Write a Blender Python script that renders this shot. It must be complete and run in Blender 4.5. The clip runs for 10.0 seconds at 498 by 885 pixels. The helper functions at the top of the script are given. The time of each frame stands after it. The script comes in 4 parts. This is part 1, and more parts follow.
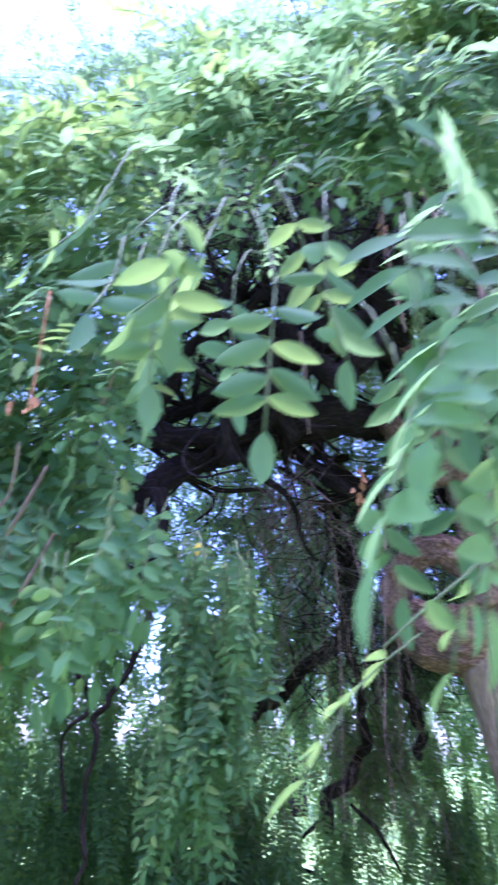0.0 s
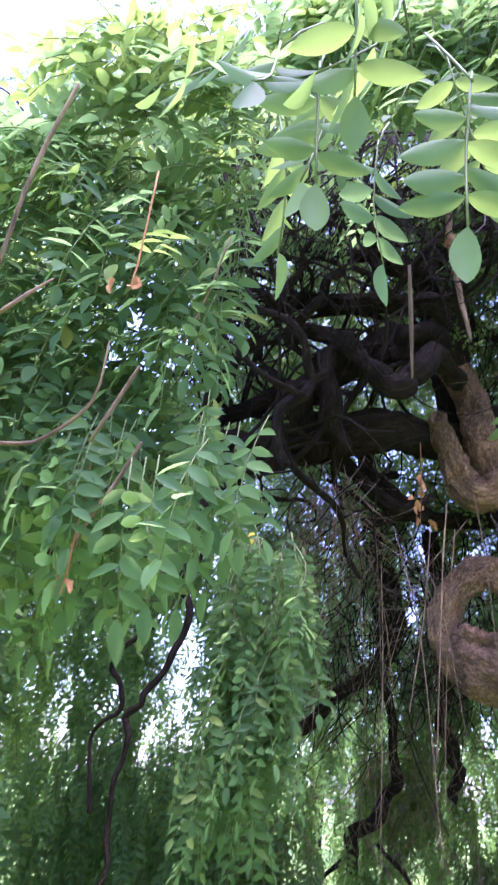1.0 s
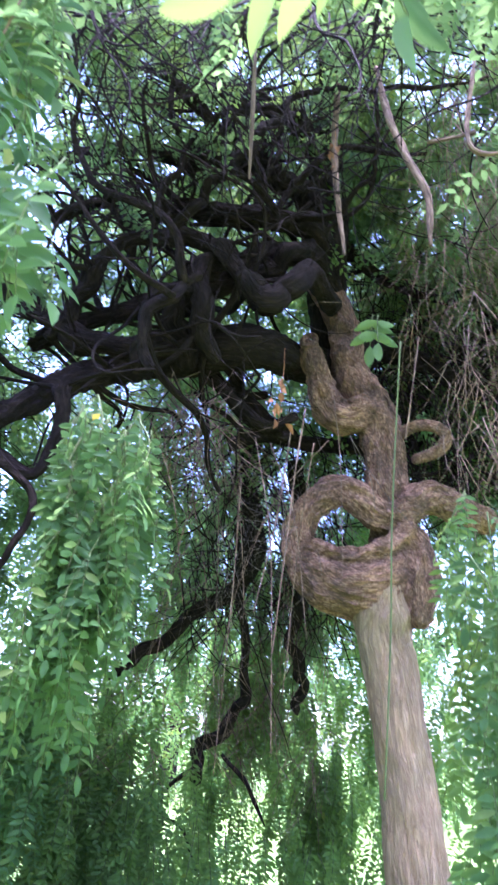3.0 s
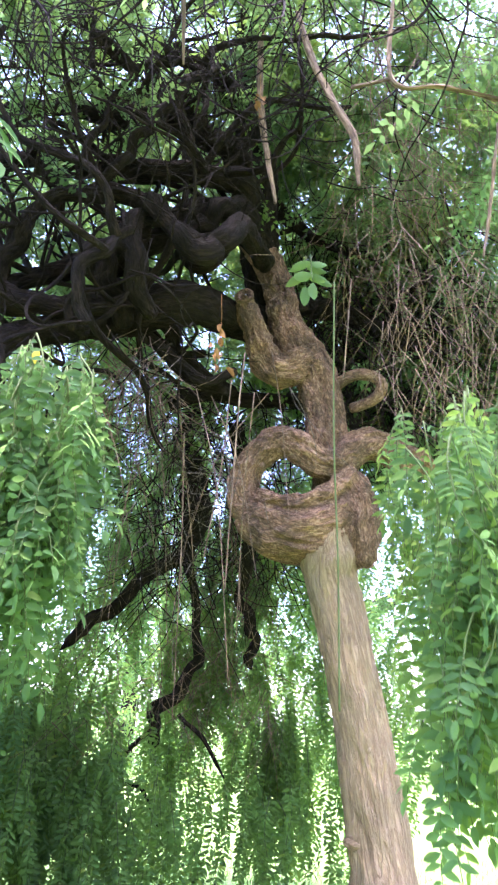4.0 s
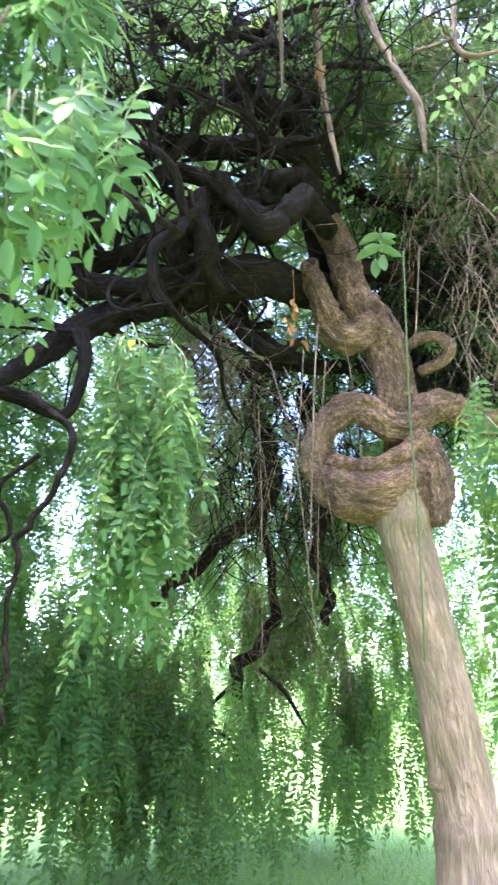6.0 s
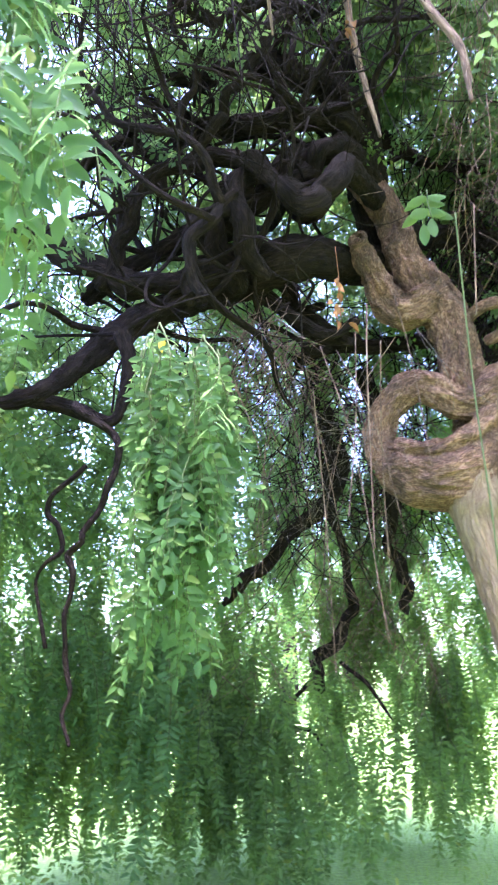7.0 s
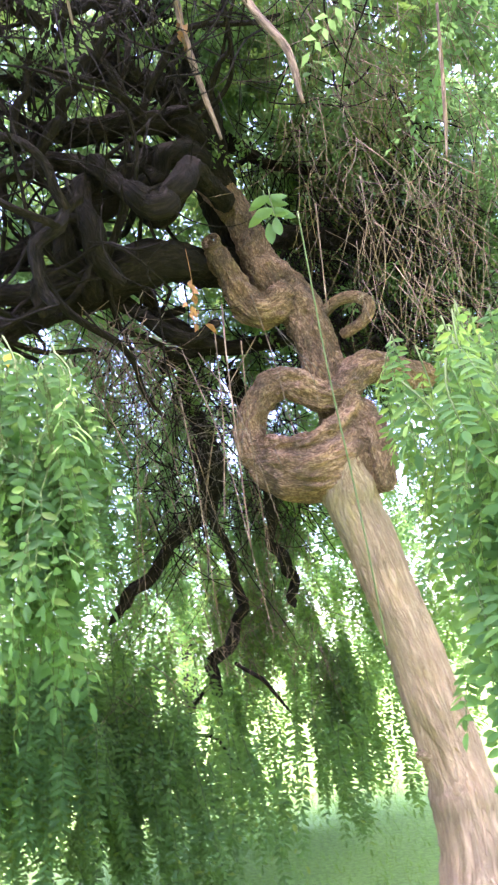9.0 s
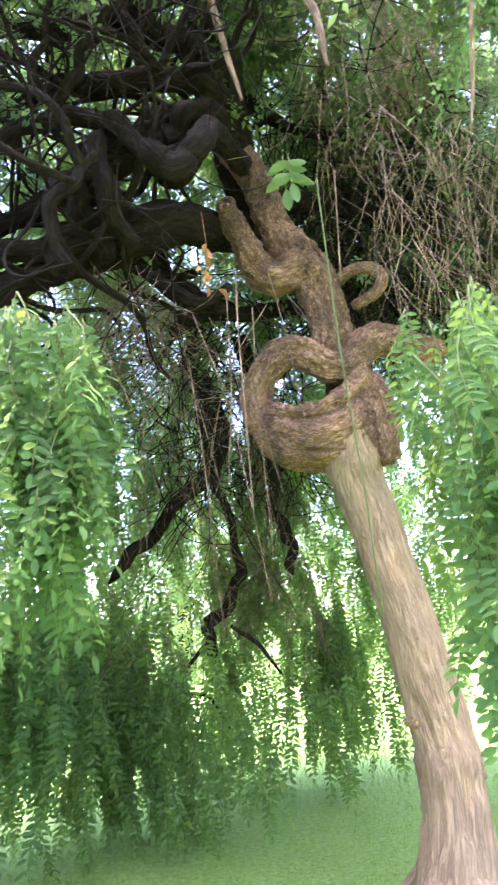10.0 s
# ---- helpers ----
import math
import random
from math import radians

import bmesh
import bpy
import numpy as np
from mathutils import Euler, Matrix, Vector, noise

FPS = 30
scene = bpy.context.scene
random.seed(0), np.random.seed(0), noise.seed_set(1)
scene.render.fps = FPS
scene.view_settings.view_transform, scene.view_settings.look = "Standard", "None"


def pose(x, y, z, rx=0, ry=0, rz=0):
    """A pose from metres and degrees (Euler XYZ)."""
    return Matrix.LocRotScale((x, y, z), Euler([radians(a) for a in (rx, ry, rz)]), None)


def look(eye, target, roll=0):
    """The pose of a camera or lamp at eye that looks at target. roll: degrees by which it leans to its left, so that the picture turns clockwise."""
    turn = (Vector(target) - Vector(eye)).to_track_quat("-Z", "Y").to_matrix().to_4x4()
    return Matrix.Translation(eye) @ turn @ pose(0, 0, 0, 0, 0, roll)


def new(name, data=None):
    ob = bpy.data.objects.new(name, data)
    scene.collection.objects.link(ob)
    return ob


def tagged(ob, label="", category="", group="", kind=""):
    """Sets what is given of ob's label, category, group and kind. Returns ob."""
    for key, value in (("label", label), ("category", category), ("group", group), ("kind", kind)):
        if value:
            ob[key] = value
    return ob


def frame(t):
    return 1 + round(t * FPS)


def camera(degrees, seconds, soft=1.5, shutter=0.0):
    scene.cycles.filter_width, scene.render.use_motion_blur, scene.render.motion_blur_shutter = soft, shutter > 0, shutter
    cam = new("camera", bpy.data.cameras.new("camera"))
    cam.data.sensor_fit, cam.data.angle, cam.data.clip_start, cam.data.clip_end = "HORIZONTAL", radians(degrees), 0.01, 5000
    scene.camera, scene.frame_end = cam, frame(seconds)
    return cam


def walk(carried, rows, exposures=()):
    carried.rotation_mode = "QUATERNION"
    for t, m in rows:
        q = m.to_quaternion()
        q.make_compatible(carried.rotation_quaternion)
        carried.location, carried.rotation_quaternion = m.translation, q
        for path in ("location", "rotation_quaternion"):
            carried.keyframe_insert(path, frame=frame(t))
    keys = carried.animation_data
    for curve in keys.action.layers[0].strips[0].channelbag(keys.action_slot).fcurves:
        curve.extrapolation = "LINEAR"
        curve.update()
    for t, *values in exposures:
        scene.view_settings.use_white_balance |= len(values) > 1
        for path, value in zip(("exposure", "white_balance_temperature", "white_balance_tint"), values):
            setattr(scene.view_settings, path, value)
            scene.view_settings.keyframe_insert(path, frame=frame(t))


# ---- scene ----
cam = camera(41.00, 10.0, soft=2.2, shutter=0.5)
PATH = [
    (0, look((0.080, -3.852, 1.711), (-0.391, -2.103, 2.559), 2.53)),
    (0.5, look((-0.005, -3.801, 1.649), (-0.635, -2.116, 2.523), 5.66)),
    (1, look((-0.039, -3.728, 1.619), (-0.599, -2.046, 2.543), 7.62)),
    (1.5, look((-0.025, -3.706, 1.600), (-0.542, -2.099, 2.672), 7.79)),
    (2, look((0.000, -3.654, 1.566), (-0.463, -2.035, 2.644), 8.59)),
    (2.5, look((0.032, -3.616, 1.520), (-0.350, -1.911, 2.499), 7.28)),
    (3, look((0.038, -3.545, 1.496), (-0.176, -1.732, 2.315), 6.43)),
    (4.3, look((0.022, -3.516, 1.315), (0.023, -1.671, 2.087), 0.27)),
    (4.5, look((0.014, -3.512, 1.303), (0.021, -1.665, 2.070), -0.06)),
    (5, look((0.002, -3.510, 1.310), (-0.022, -1.642, 2.025), -0.31)),
    (5.5, look((0.000, -3.542, 1.311), (-0.080, -1.659, 1.981), -0.65)),
    (6, look((-0.039, -3.668, 1.330), (-0.247, -1.794, 1.996), 0.75)),
    (6.2, look((-0.021, -3.679, 1.323), (-0.269, -1.813, 1.998), 1.56)),
    (7.3, look((0.026, -3.480, 1.448), (-0.449, -1.637, 2.064), -3.22)),
    (7.5, look((0.033, -3.478, 1.443), (-0.426, -1.637, 2.076), -4.88)),
    (8, look((0.044, -3.467, 1.436), (-0.310, -1.610, 2.089), -9.63)),
    (8.5, look((0.067, -3.480, 1.427), (-0.118, -1.595, 2.070), -11.62)),
    (9, look((0.063, -3.485, 1.426), (-0.008, -1.579, 2.029), -10.26)),
    (9.5, look((0.061, -3.480, 1.426), (0.036, -1.555, 1.968), -8.61)),
    (10, look((0.050, -3.504, 1.420), (-0.046, -1.573, 1.932), -7.47)),
]
walk(cam, PATH, [(0.0, 2.89, 4700, 62), (0.5, 2.84, 4600, 68), (1.0, 3.04, 5400, 58), (1.6, 3.04, 6150, 60), (2.0, 3.09, 5900, 60), (2.5, 3.05, 4900, 58),
           (3.2, 3.68, 5350, 44), (4.4, 3.77, 5850, 38), (5.4, 3.74, 5900, 38), (6.1, 3.91, 5550, 34), (7.4, 3.96, 5480, 44), (8.5, 4.07, 5900, 43), (10.0, 3.90, 6050, 36)])


# ---- light ----
world = bpy.data.worlds.new("sky")
scene.world = world
world.use_nodes = True
wn = world.node_tree.nodes
sky = wn.new("ShaderNodeTexSky")
sky.sky_type, sky.sun_disc = "NISHITA", False
sky.sun_elevation, sky.sun_rotation = radians(76), radians(154)
sky.dust_density, sky.air_density, sky.ozone_density = 2.5, 1.0, 0.6
world.node_tree.links.new(sky.outputs[0], wn["Background"].inputs[0])
wn["Background"].inputs[1].default_value = 0.15
sun = new("sun", bpy.data.lights.new("sun", "SUN"))
sun.data.energy, sun.data.angle, sun.data.color = 1.4, radians(25.0), (1.0, 0.97, 0.92)
sun.matrix_world = look((1.0, -2.1, 9.6), (0, 0, 0))


# ---- materials ----
def material(name, rough=0.8):
    m = bpy.data.materials.new(name)
    m.use_nodes = True
    n, l = m.node_tree.nodes, m.node_tree.links
    b = n["Principled BSDF"]
    b.inputs["Roughness"].default_value = rough
    return m, n, l, b


def ramp(n, stops):
    r = n.new("ShaderNodeValToRGB")
    e = r.color_ramp.elements
    while len(e) < len(stops):
        e.new(0.5)
    for el, (p, c) in zip(e, stops):
        el.position, el.color = p, (*c, 1)
    return r


def noise_at(n, l, scale, stretch=(1, 1, 1), detail=6, rough=0.6, distort=0.0):
    tc, mp, no = n.new("ShaderNodeTexCoord"), n.new("ShaderNodeMapping"), n.new("ShaderNodeTexNoise")
    mp.inputs["Scale"].default_value = stretch
    no.inputs["Scale"].default_value, no.inputs["Detail"].default_value = scale, detail
    no.inputs["Roughness"].default_value, no.inputs["Distortion"].default_value = rough, distort
    l.new(tc.outputs["Object"], mp.inputs[0]), l.new(mp.outputs[0], no.inputs["Vector"])
    return no


def mix(n, l, a, b, fac, how="MIX"):
    m = n.new("ShaderNodeMix")
    m.data_type, m.blend_type = "RGBA", how
    for sock, v in ((m.inputs[0], fac), (m.inputs[6], a), (m.inputs[7], b)):
        if hasattr(v, "links"):
            l.new(v, sock)
        else:
            sock.default_value = v if isinstance(v, float) else (*v, 1)
    return m.outputs[2]


def bump(n, l, b, height, strength, dist):
    u = n.new("ShaderNodeBump")
    u.inputs["Strength"].default_value, u.inputs["Distance"].default_value = strength, dist
    l.new(height, u.inputs["Height"])
    l.new(u.outputs[0], b.inputs["Normal"])


def flowing(n, l, scale, stretch, detail=8, rough=0.65, distort=0.0):
    at, mp, no = n.new("ShaderNodeAttribute"), n.new("ShaderNodeMapping"), n.new("ShaderNodeTexNoise")
    at.attribute_name = "flow"
    mp.inputs["Scale"].default_value = stretch
    no.inputs["Scale"].default_value, no.inputs["Detail"].default_value = scale, detail
    no.inputs["Roughness"].default_value, no.inputs["Distortion"].default_value = rough, distort
    l.new(at.outputs["Vector"], mp.inputs[0]), l.new(mp.outputs[0], no.inputs["Vector"])
    return no.outputs[0]


def bark(name, dark, mid, light, along, scale, depth, moss=0.0, cracks=0.75, blotch=0.62, sharp=0.0):
    """Fibrous bark that runs along its limb, with dark cracks, worn light ridges and some lichen."""
    m, n, l, b = material(name, 0.92)
    big = noise_at(n, l, 6.0, (1, 1, 0.7), 4)
    fibre = flowing(n, l, scale, (1, 1, along), 8, 0.7, 0.4)
    crack = flowing(n, l, scale * 0.45, (1, 1, along * 0.8), 5, 0.6, 1.2)
    r = ramp(n, [(0.30 + sharp, dark), (0.48, mid), (0.70 - sharp, light)])
    l.new(fibre, r.inputs[0])
    line = ramp(n, [(0.40, (1, 1, 1)), (0.485, (0.28, 0.25, 0.24)), (0.515, (0.28, 0.25, 0.24)), (0.60, (1, 1, 1))])
    l.new(crack, line.inputs[0])
    tint = ramp(n, [(0.36, (blotch, blotch * 0.94, blotch * 0.92)), (0.64, (1.16, 1.07, 1.01))])
    l.new(big.outputs[0], tint.inputs[0])
    c = mix(n, l, mix(n, l, r.outputs[0], line.outputs[0], cracks, "MULTIPLY"), tint.outputs[0], 1.0, "MULTIPLY")
    if moss:
        spot = noise_at(n, l, 3.2, (1, 1, 0.5), 6)
        k = ramp(n, [(0.50, (0, 0, 0)), (0.70, (moss, moss, moss))])
        l.new(spot.outputs[0], k.inputs[0])
        c = mix(n, l, c, (0.22, 0.21, 0.13), k.outputs[0])
    l.new(c, b.inputs["Base Color"])
    h = n.new("ShaderNodeMath")
    h.operation = "MULTIPLY"
    l.new(line.outputs[0], h.inputs[0]), l.new(fibre, h.inputs[1])
    bump(n, l, b, h.outputs[0], 1.0, depth)
    return m


def leaf_material(name, deep, fresh, through_light, share=0.45, gloss=0.5):
    m, n, l, b = material(name, gloss)
    geo, obj = n.new("ShaderNodeNewGeometry"), n.new("ShaderNodeObjectInfo")
    r = ramp(n, [(0.0, deep), (0.6, tuple((p + q) / 2 for p, q in zip(deep, fresh))), (0.95, fresh), (1.0, (0.22, 0.23, 0.04))])
    l.new(geo.outputs["Random Per Island"], r.inputs[0])
    ob = ramp(n, [(0.0, (0.8, 0.88, 0.95)), (1.0, (1.15, 1.08, 0.9))])
    l.new(obj.outputs["Random"], ob.inputs[0])
    vein = noise_at(n, l, 60.0, (1, 1, 1), 3)
    vr = ramp(n, [(0.3, (0.85, 0.85, 0.85)), (0.7, (1.1, 1.1, 1.1))])
    l.new(vein.outputs[0], vr.inputs[0])
    c = mix(n, l, mix(n, l, r.outputs[0], ob.outputs[0], 1.0, "MULTIPLY"), vr.outputs[0], 1.0, "MULTIPLY")
    l.new(c, b.inputs["Base Color"])
    b.inputs["Specular IOR Level"].default_value = 0.14
    tr, ms = n.new("ShaderNodeBsdfTranslucent"), n.new("ShaderNodeMixShader")
    tc = mix(n, l, c, through_light, 0.7)
    l.new(tc, tr.inputs["Color"])
    ms.inputs[0].default_value = share
    l.new(b.outputs[0], ms.inputs[1]), l.new(tr.outputs[0], ms.inputs[2])
    l.new(ms.outputs[0], n["Material Output"].inputs["Surface"])
    bump(n, l, b, vein.outputs[0], 0.25, 0.002)
    return m


BARK_TRUNK = bark("pale_bark", (0.31, 0.20, 0.13), (0.41, 0.28, 0.185), (0.51, 0.38, 0.265), 0.11, 60, 0.022, 0.35, 0.45, 0.8, 0.0)
BARK_KNOT = bark("gnarled_bark", (0.15, 0.078, 0.050), (0.33, 0.185, 0.115), (0.52, 0.345, 0.24), 0.55, 90, 0.014, 0.0, 0.75, 0.45, 0.02)
# near-black: the deep shade under the crown is put into this bark's colour
BARK_SHADED = bark("shade_dark_bark", (0.008, 0.006, 0.005), (0.020, 0.014, 0.012), (0.048, 0.034, 0.028), 0.3, 46, 0.02, 0.0, 0.3)
BARK_SHADED.node_tree.nodes["Principled BSDF"].inputs["Specular IOR Level"].default_value = 0.15
BARK_TWIG = bark("dry_twig", (0.09, 0.055, 0.038), (0.23, 0.15, 0.10), (0.40, 0.30, 0.21), 0.2, 60, 0.002)
BARK_STRAND = bark("grey_strand", (0.09, 0.07, 0.055), (0.19, 0.155, 0.125), (0.36, 0.31, 0.26), 0.2, 60, 0.002)
LEAF = leaf_material("green_leaf", (0.032, 0.080, 0.040), (0.075, 0.145, 0.060), (0.36, 0.58, 0.16), 0.54, 0.62)
# young leaves, and a brighter copy of the green leaf for foliage in light
LEAF_YOUNG_LIT = leaf_material("young_and_lit_leaf", (0.06, 0.125, 0.055), (0.115, 0.20, 0.06), (0.40, 0.58, 0.10), 0.48, 0.62)
STEM = material("green_stem", 0.6)[0]
STEM.node_tree.nodes["Principled BSDF"].inputs["Base Color"].default_value = (0.095, 0.125, 0.045, 1)
STEM.node_tree.nodes["Principled BSDF"].inputs["Specular IOR Level"].default_value = 0.15
DEAD = leaf_material("dead_leaf", (0.22, 0.105, 0.045), (0.34, 0.17, 0.075), (0.45, 0.22, 0.08), 0.2, 0.8)
YELLOW = leaf_material("yellow_leaf", (0.45, 0.38, 0.04), (0.55, 0.46, 0.05), (0.7, 0.6, 0.05))


# ---- mesh tools ----
def mesh_object(name, verts, faces, mats, parent=None, slots=None, smooth=True, label="", kind=""):
    me = bpy.data.meshes.new(name)
    verts = np.asarray(verts, float)
    me.from_pydata([tuple(v) for v in verts[:, :3]], [], faces)
    if verts.shape[1] == 6:
        me.attributes.new("flow", "FLOAT_VECTOR", "POINT").data.foreach_set("vector", verts[:, 3:].ravel())
    for m in mats:
        me.materials.append(m)
    if slots is not None:
        me.polygons.foreach_set("material_index", np.asarray(slots, dtype=np.int32))
    me.polygons.foreach_set("use_smooth", np.full(len(me.polygons), smooth))
    me.update()
    ob = new(name, me)
    ob.parent = parent
    return tagged(ob, label=label, kind=kind)


def spline(points, step):
    """A smooth line through points of x, y, z, radius."""
    p = np.array(points, float)
    p = np.vstack([2 * p[0] - p[1], p, 2 * p[-1] - p[-2]])
    out = []
    for a, b, c, d in zip(p[:-3], p[1:-2], p[2:-1], p[3:]):
        k = max(2, int(np.linalg.norm(c[:3] - b[:3]) / step))
        for t in np.arange(k)[:, None] / k:
            out.append((0.5 * (2 * b + (c - a) * t + (2 * a - 5 * b + 4 * c - d) * t**2 + (3 * b - a - 3 * c + d) * t**3)).ravel())
    out.append(p[-2])
    out = np.array(out)
    out[:, 3] = np.maximum(out[:, 3], 0.0008)
    return out


def tube(points, sides=10, step=0.04, rough=0.0, rng=None, round_end=True, ridge=0.0, flow=False):
    """Verts and faces of a limb: a line of x, y, z, radius with a lumpy skin."""
    p = spline(points, step)
    if round_end:
        tail = p[-1].copy()
        way = (p[-1, :3] - p[-2, :3]) / (np.linalg.norm(p[-1, :3] - p[-2, :3]) + 1e-9)
        for a in (0.5, 0.85):
            q = tail.copy()
            q[:3] += way * tail[3] * a
            q[3] = tail[3] * math.sqrt(max(0.02, 1 - a * a))
            p = np.vstack([p, q])
    c, r = p[:, :3], p[:, 3]
    t = np.gradient(c, axis=0)
    t /= np.linalg.norm(t, axis=1, keepdims=True) + 1e-9
    u = np.cross(t[0], (0.31, 0.93, 0.2))
    u /= np.linalg.norm(u)
    us = []
    for k in range(len(c)):
        u = u - t[k] * (u @ t[k])
        u /= np.linalg.norm(u) + 1e-9
        us.append(u)
    us = np.array(us)
    vs = np.cross(t, us)
    ang = np.linspace(0, 2 * math.pi, sides, endpoint=False)
    rad = np.repeat(r[:, None], sides, 1)
    if rough:
        g = rng or np.random.default_rng(1)
        ph, fr = g.uniform(0, 6.28, 6), g.uniform(3, 12, 6)
        s = np.concatenate([[0], np.cumsum(np.linalg.norm(np.diff(c, axis=0), axis=1))])[:, None]
        lump = sum(np.sin(fr[i] * s + (i % 4 + 1) * ang[None, :] + ph[i]) for i in range(6)) / 3
        rad = rad * (1 + rough * lump)
    run = np.concatenate([[0], np.cumsum(np.linalg.norm(np.diff(c, axis=0), axis=1))])
    if ridge:
        g = rng or np.random.default_rng(1)
        seed = Vector(g.uniform(0, 50, 3))
        for a in range(len(c)):
            twist = 0.8 * math.sin(run[a] * 3 + seed.x)
            for b in range(sides):
                q = ang[b] + twist
                w = Vector((2.1 * math.cos(q), 2.1 * math.sin(q), run[a] * 3.0)) + seed
                k = 1 - 2.4 * abs(noise.noise(w * 1.5))
                fold = 1 - 2.0 * abs(noise.noise(Vector((5.5 * math.cos(q), 5.5 * math.sin(q), run[a] * 7)) + seed))
                rad[a, b] += ridge * (0.8 * k + 0.7 * fold - 0.9)
    ring = us[:, None, :] * np.cos(ang)[None, :, None] + vs[:, None, :] * np.sin(ang)[None, :, None]
    v = (c[:, None, :] + rad[:, :, None] * ring).reshape(-1, 3)
    if flow:
        w = np.stack([rad * np.cos(ang), rad * np.sin(ang), np.repeat(run[:, None], sides, 1)], -1).reshape(-1, 3)
        v = np.hstack([v, w + (c[0] * 7.3)])
    n = len(c)
    i = np.arange(n - 1)[:, None] * sides
    j = np.arange(sides)[None, :]
    k = (j + 1) % sides
    f = np.stack([i + j, i + k, i + sides + k, i + sides + j], -1).reshape(-1, 4).tolist()
    f += [list(range(sides))[::-1], list(range((n - 1) * sides, n * sides))]
    return v, f


def joined(pieces):
    vs, fs, o = [], [], 0
    for v, f in pieces:
        vs.append(v)
        fs += [[a + o for a in q] for q in f]
        o += len(v)
    return np.vstack(vs), fs


# ---- the weeping tree: wood ----
tree = tagged(new("weeping_tree"), "old weeping pagoda tree with a knotted trunk and hanging leafy branches", "tree")
tree.location = (0.55, 0, 0)
tree.matrix_world = Matrix.Translation((0.55, 0, 0))


def part(name, verts, faces, mats, parent=tree, slots=None, label="", kind="", smooth=True):
    verts = np.array(verts, float)
    if parent is tree:
        verts[:, 0] -= 0.55
    return mesh_object(name, verts, faces, mats, parent, slots, smooth, label, kind)


g = np.random.default_rng(5)
TRUNK = [(0.53, 0.0, -0.10, 0.30), (0.54, 0.0, 0.03, 0.225), (0.56, 0.0, 0.16, 0.190), (0.59, 0.0, 0.30, 0.172), (0.61, 0.0, 0.44, 0.156), (0.615, 0.0, 0.58, 0.152), (0.62, 0.0, 0.66, 0.160), (0.62, 0.0, 0.73, 0.147),
         (0.61, 0.0, 0.85, 0.142), (0.58, 0.0, 1.10, 0.141), (0.55, 0.0, 1.36, 0.132), (0.50, 0.0, 1.63, 0.130), (0.46, 0.0, 1.88, 0.132), (0.42, -0.01, 2.06, 0.138), (0.41, -0.045, 2.17, 0.148), (0.41, -0.09, 2.27, 0.10)]
roots = [[(0.55, 0.0, 0.25, 0.10), (0.55 + 0.22 * math.cos(a), 0.22 * math.sin(a), 0.06, 0.09), (0.55 + 0.42 * math.cos(a), 0.42 * math.sin(a), -0.05, 0.05)] for a in (0.3, 1.5, 2.7, 3.9, 5.2)]
scars = [[(0.50, -0.05, 0.86, 0.04), (0.455, -0.06, 0.865, 0.020)], [(0.72, -0.04, 0.60, 0.05), (0.755, -0.05, 0.60, 0.022)]]
roots += scars
v, f = joined([tube(TRUNK, 80, 0.02, 0.025, g, True, 0.012, True)] + [tube(r, 24, 0.03, 0.05, g, True, 0.010, True) for r in roots])
trunk = part("trunk", v, f, [BARK_TRUNK], label="pale ridged leaning trunk")

BOWL = [(-0.023, -0.02, 2.398, 0.109), (0.103, -0.04, 2.332, 0.155), (0.249, -0.05, 2.299, 0.172), (0.381, -0.03, 2.333, 0.168), (0.491, 0.00, 2.399, 0.148)]
LIP = [(0.030, -0.10, 2.479, 0.046), (0.129, -0.16, 2.434, 0.036), (0.245, -0.19, 2.423, 0.034), (0.356, -0.17, 2.461, 0.040), (0.453, -0.14, 2.529, 0.048), (0.522, -0.10, 2.608, 0.060)]
LOOP = [(0.001, -0.02, 2.378, 0.109), (-0.052, -0.03, 2.494, 0.089), (-0.044, -0.04, 2.601, 0.082), (0.005, -0.06, 2.694, 0.082), (0.091, -0.08, 2.774, 0.084), (0.196, -0.10, 2.791, 0.088),
        (0.297, -0.12, 2.718, 0.083), (0.398, -0.11, 2.660, 0.078), (0.498, -0.08, 2.701, 0.080), (0.594, -0.05, 2.792, 0.089), (0.697, -0.02, 2.818, 0.090), (0.832, 0.04, 2.789, 0.087), (0.975, 0.12, 2.756, 0.076)]
HUMP = [(0.518, -0.07, 2.604, 0.072), (0.562, -0.06, 2.467, 0.100), (0.582, -0.07, 2.319, 0.103), (0.579, -0.06, 2.177, 0.082)]
CORE = [(0.423, 0.02, 2.318, 0.16), (0.467, 0.07, 2.529, 0.135), (0.451, 0.09, 2.746, 0.112), (0.422, 0.02, 2.893, 0.115)]
UPPER = [(0.435, 0.04, 2.68, 0.105), (0.418, 0.00, 2.841, 0.116), (0.415, -0.01, 3.010, 0.115), (0.385, -0.02, 3.162, 0.115), (0.332, -0.01, 3.329, 0.123), (0.251, 0.00, 3.478, 0.121), (0.189, 0.02, 3.638, 0.106),
         (0.150, 0.04, 3.855, 0.102), (0.095, 0.05, 4.074, 0.098), (-0.003, 0.06, 4.275, 0.094), (-0.128, 0.07, 4.513, 0.088)]
LOBE = [(0.315, -0.05, 3.341, 0.102), (0.190, -0.09, 3.255, 0.100), (0.090, -0.10, 3.276, 0.090), (0.025, -0.11, 3.390, 0.085), (-0.014, -0.12, 3.501, 0.077), (-0.046, -0.14, 3.603, 0.065), (-0.065, -0.16, 3.671, 0.055)]


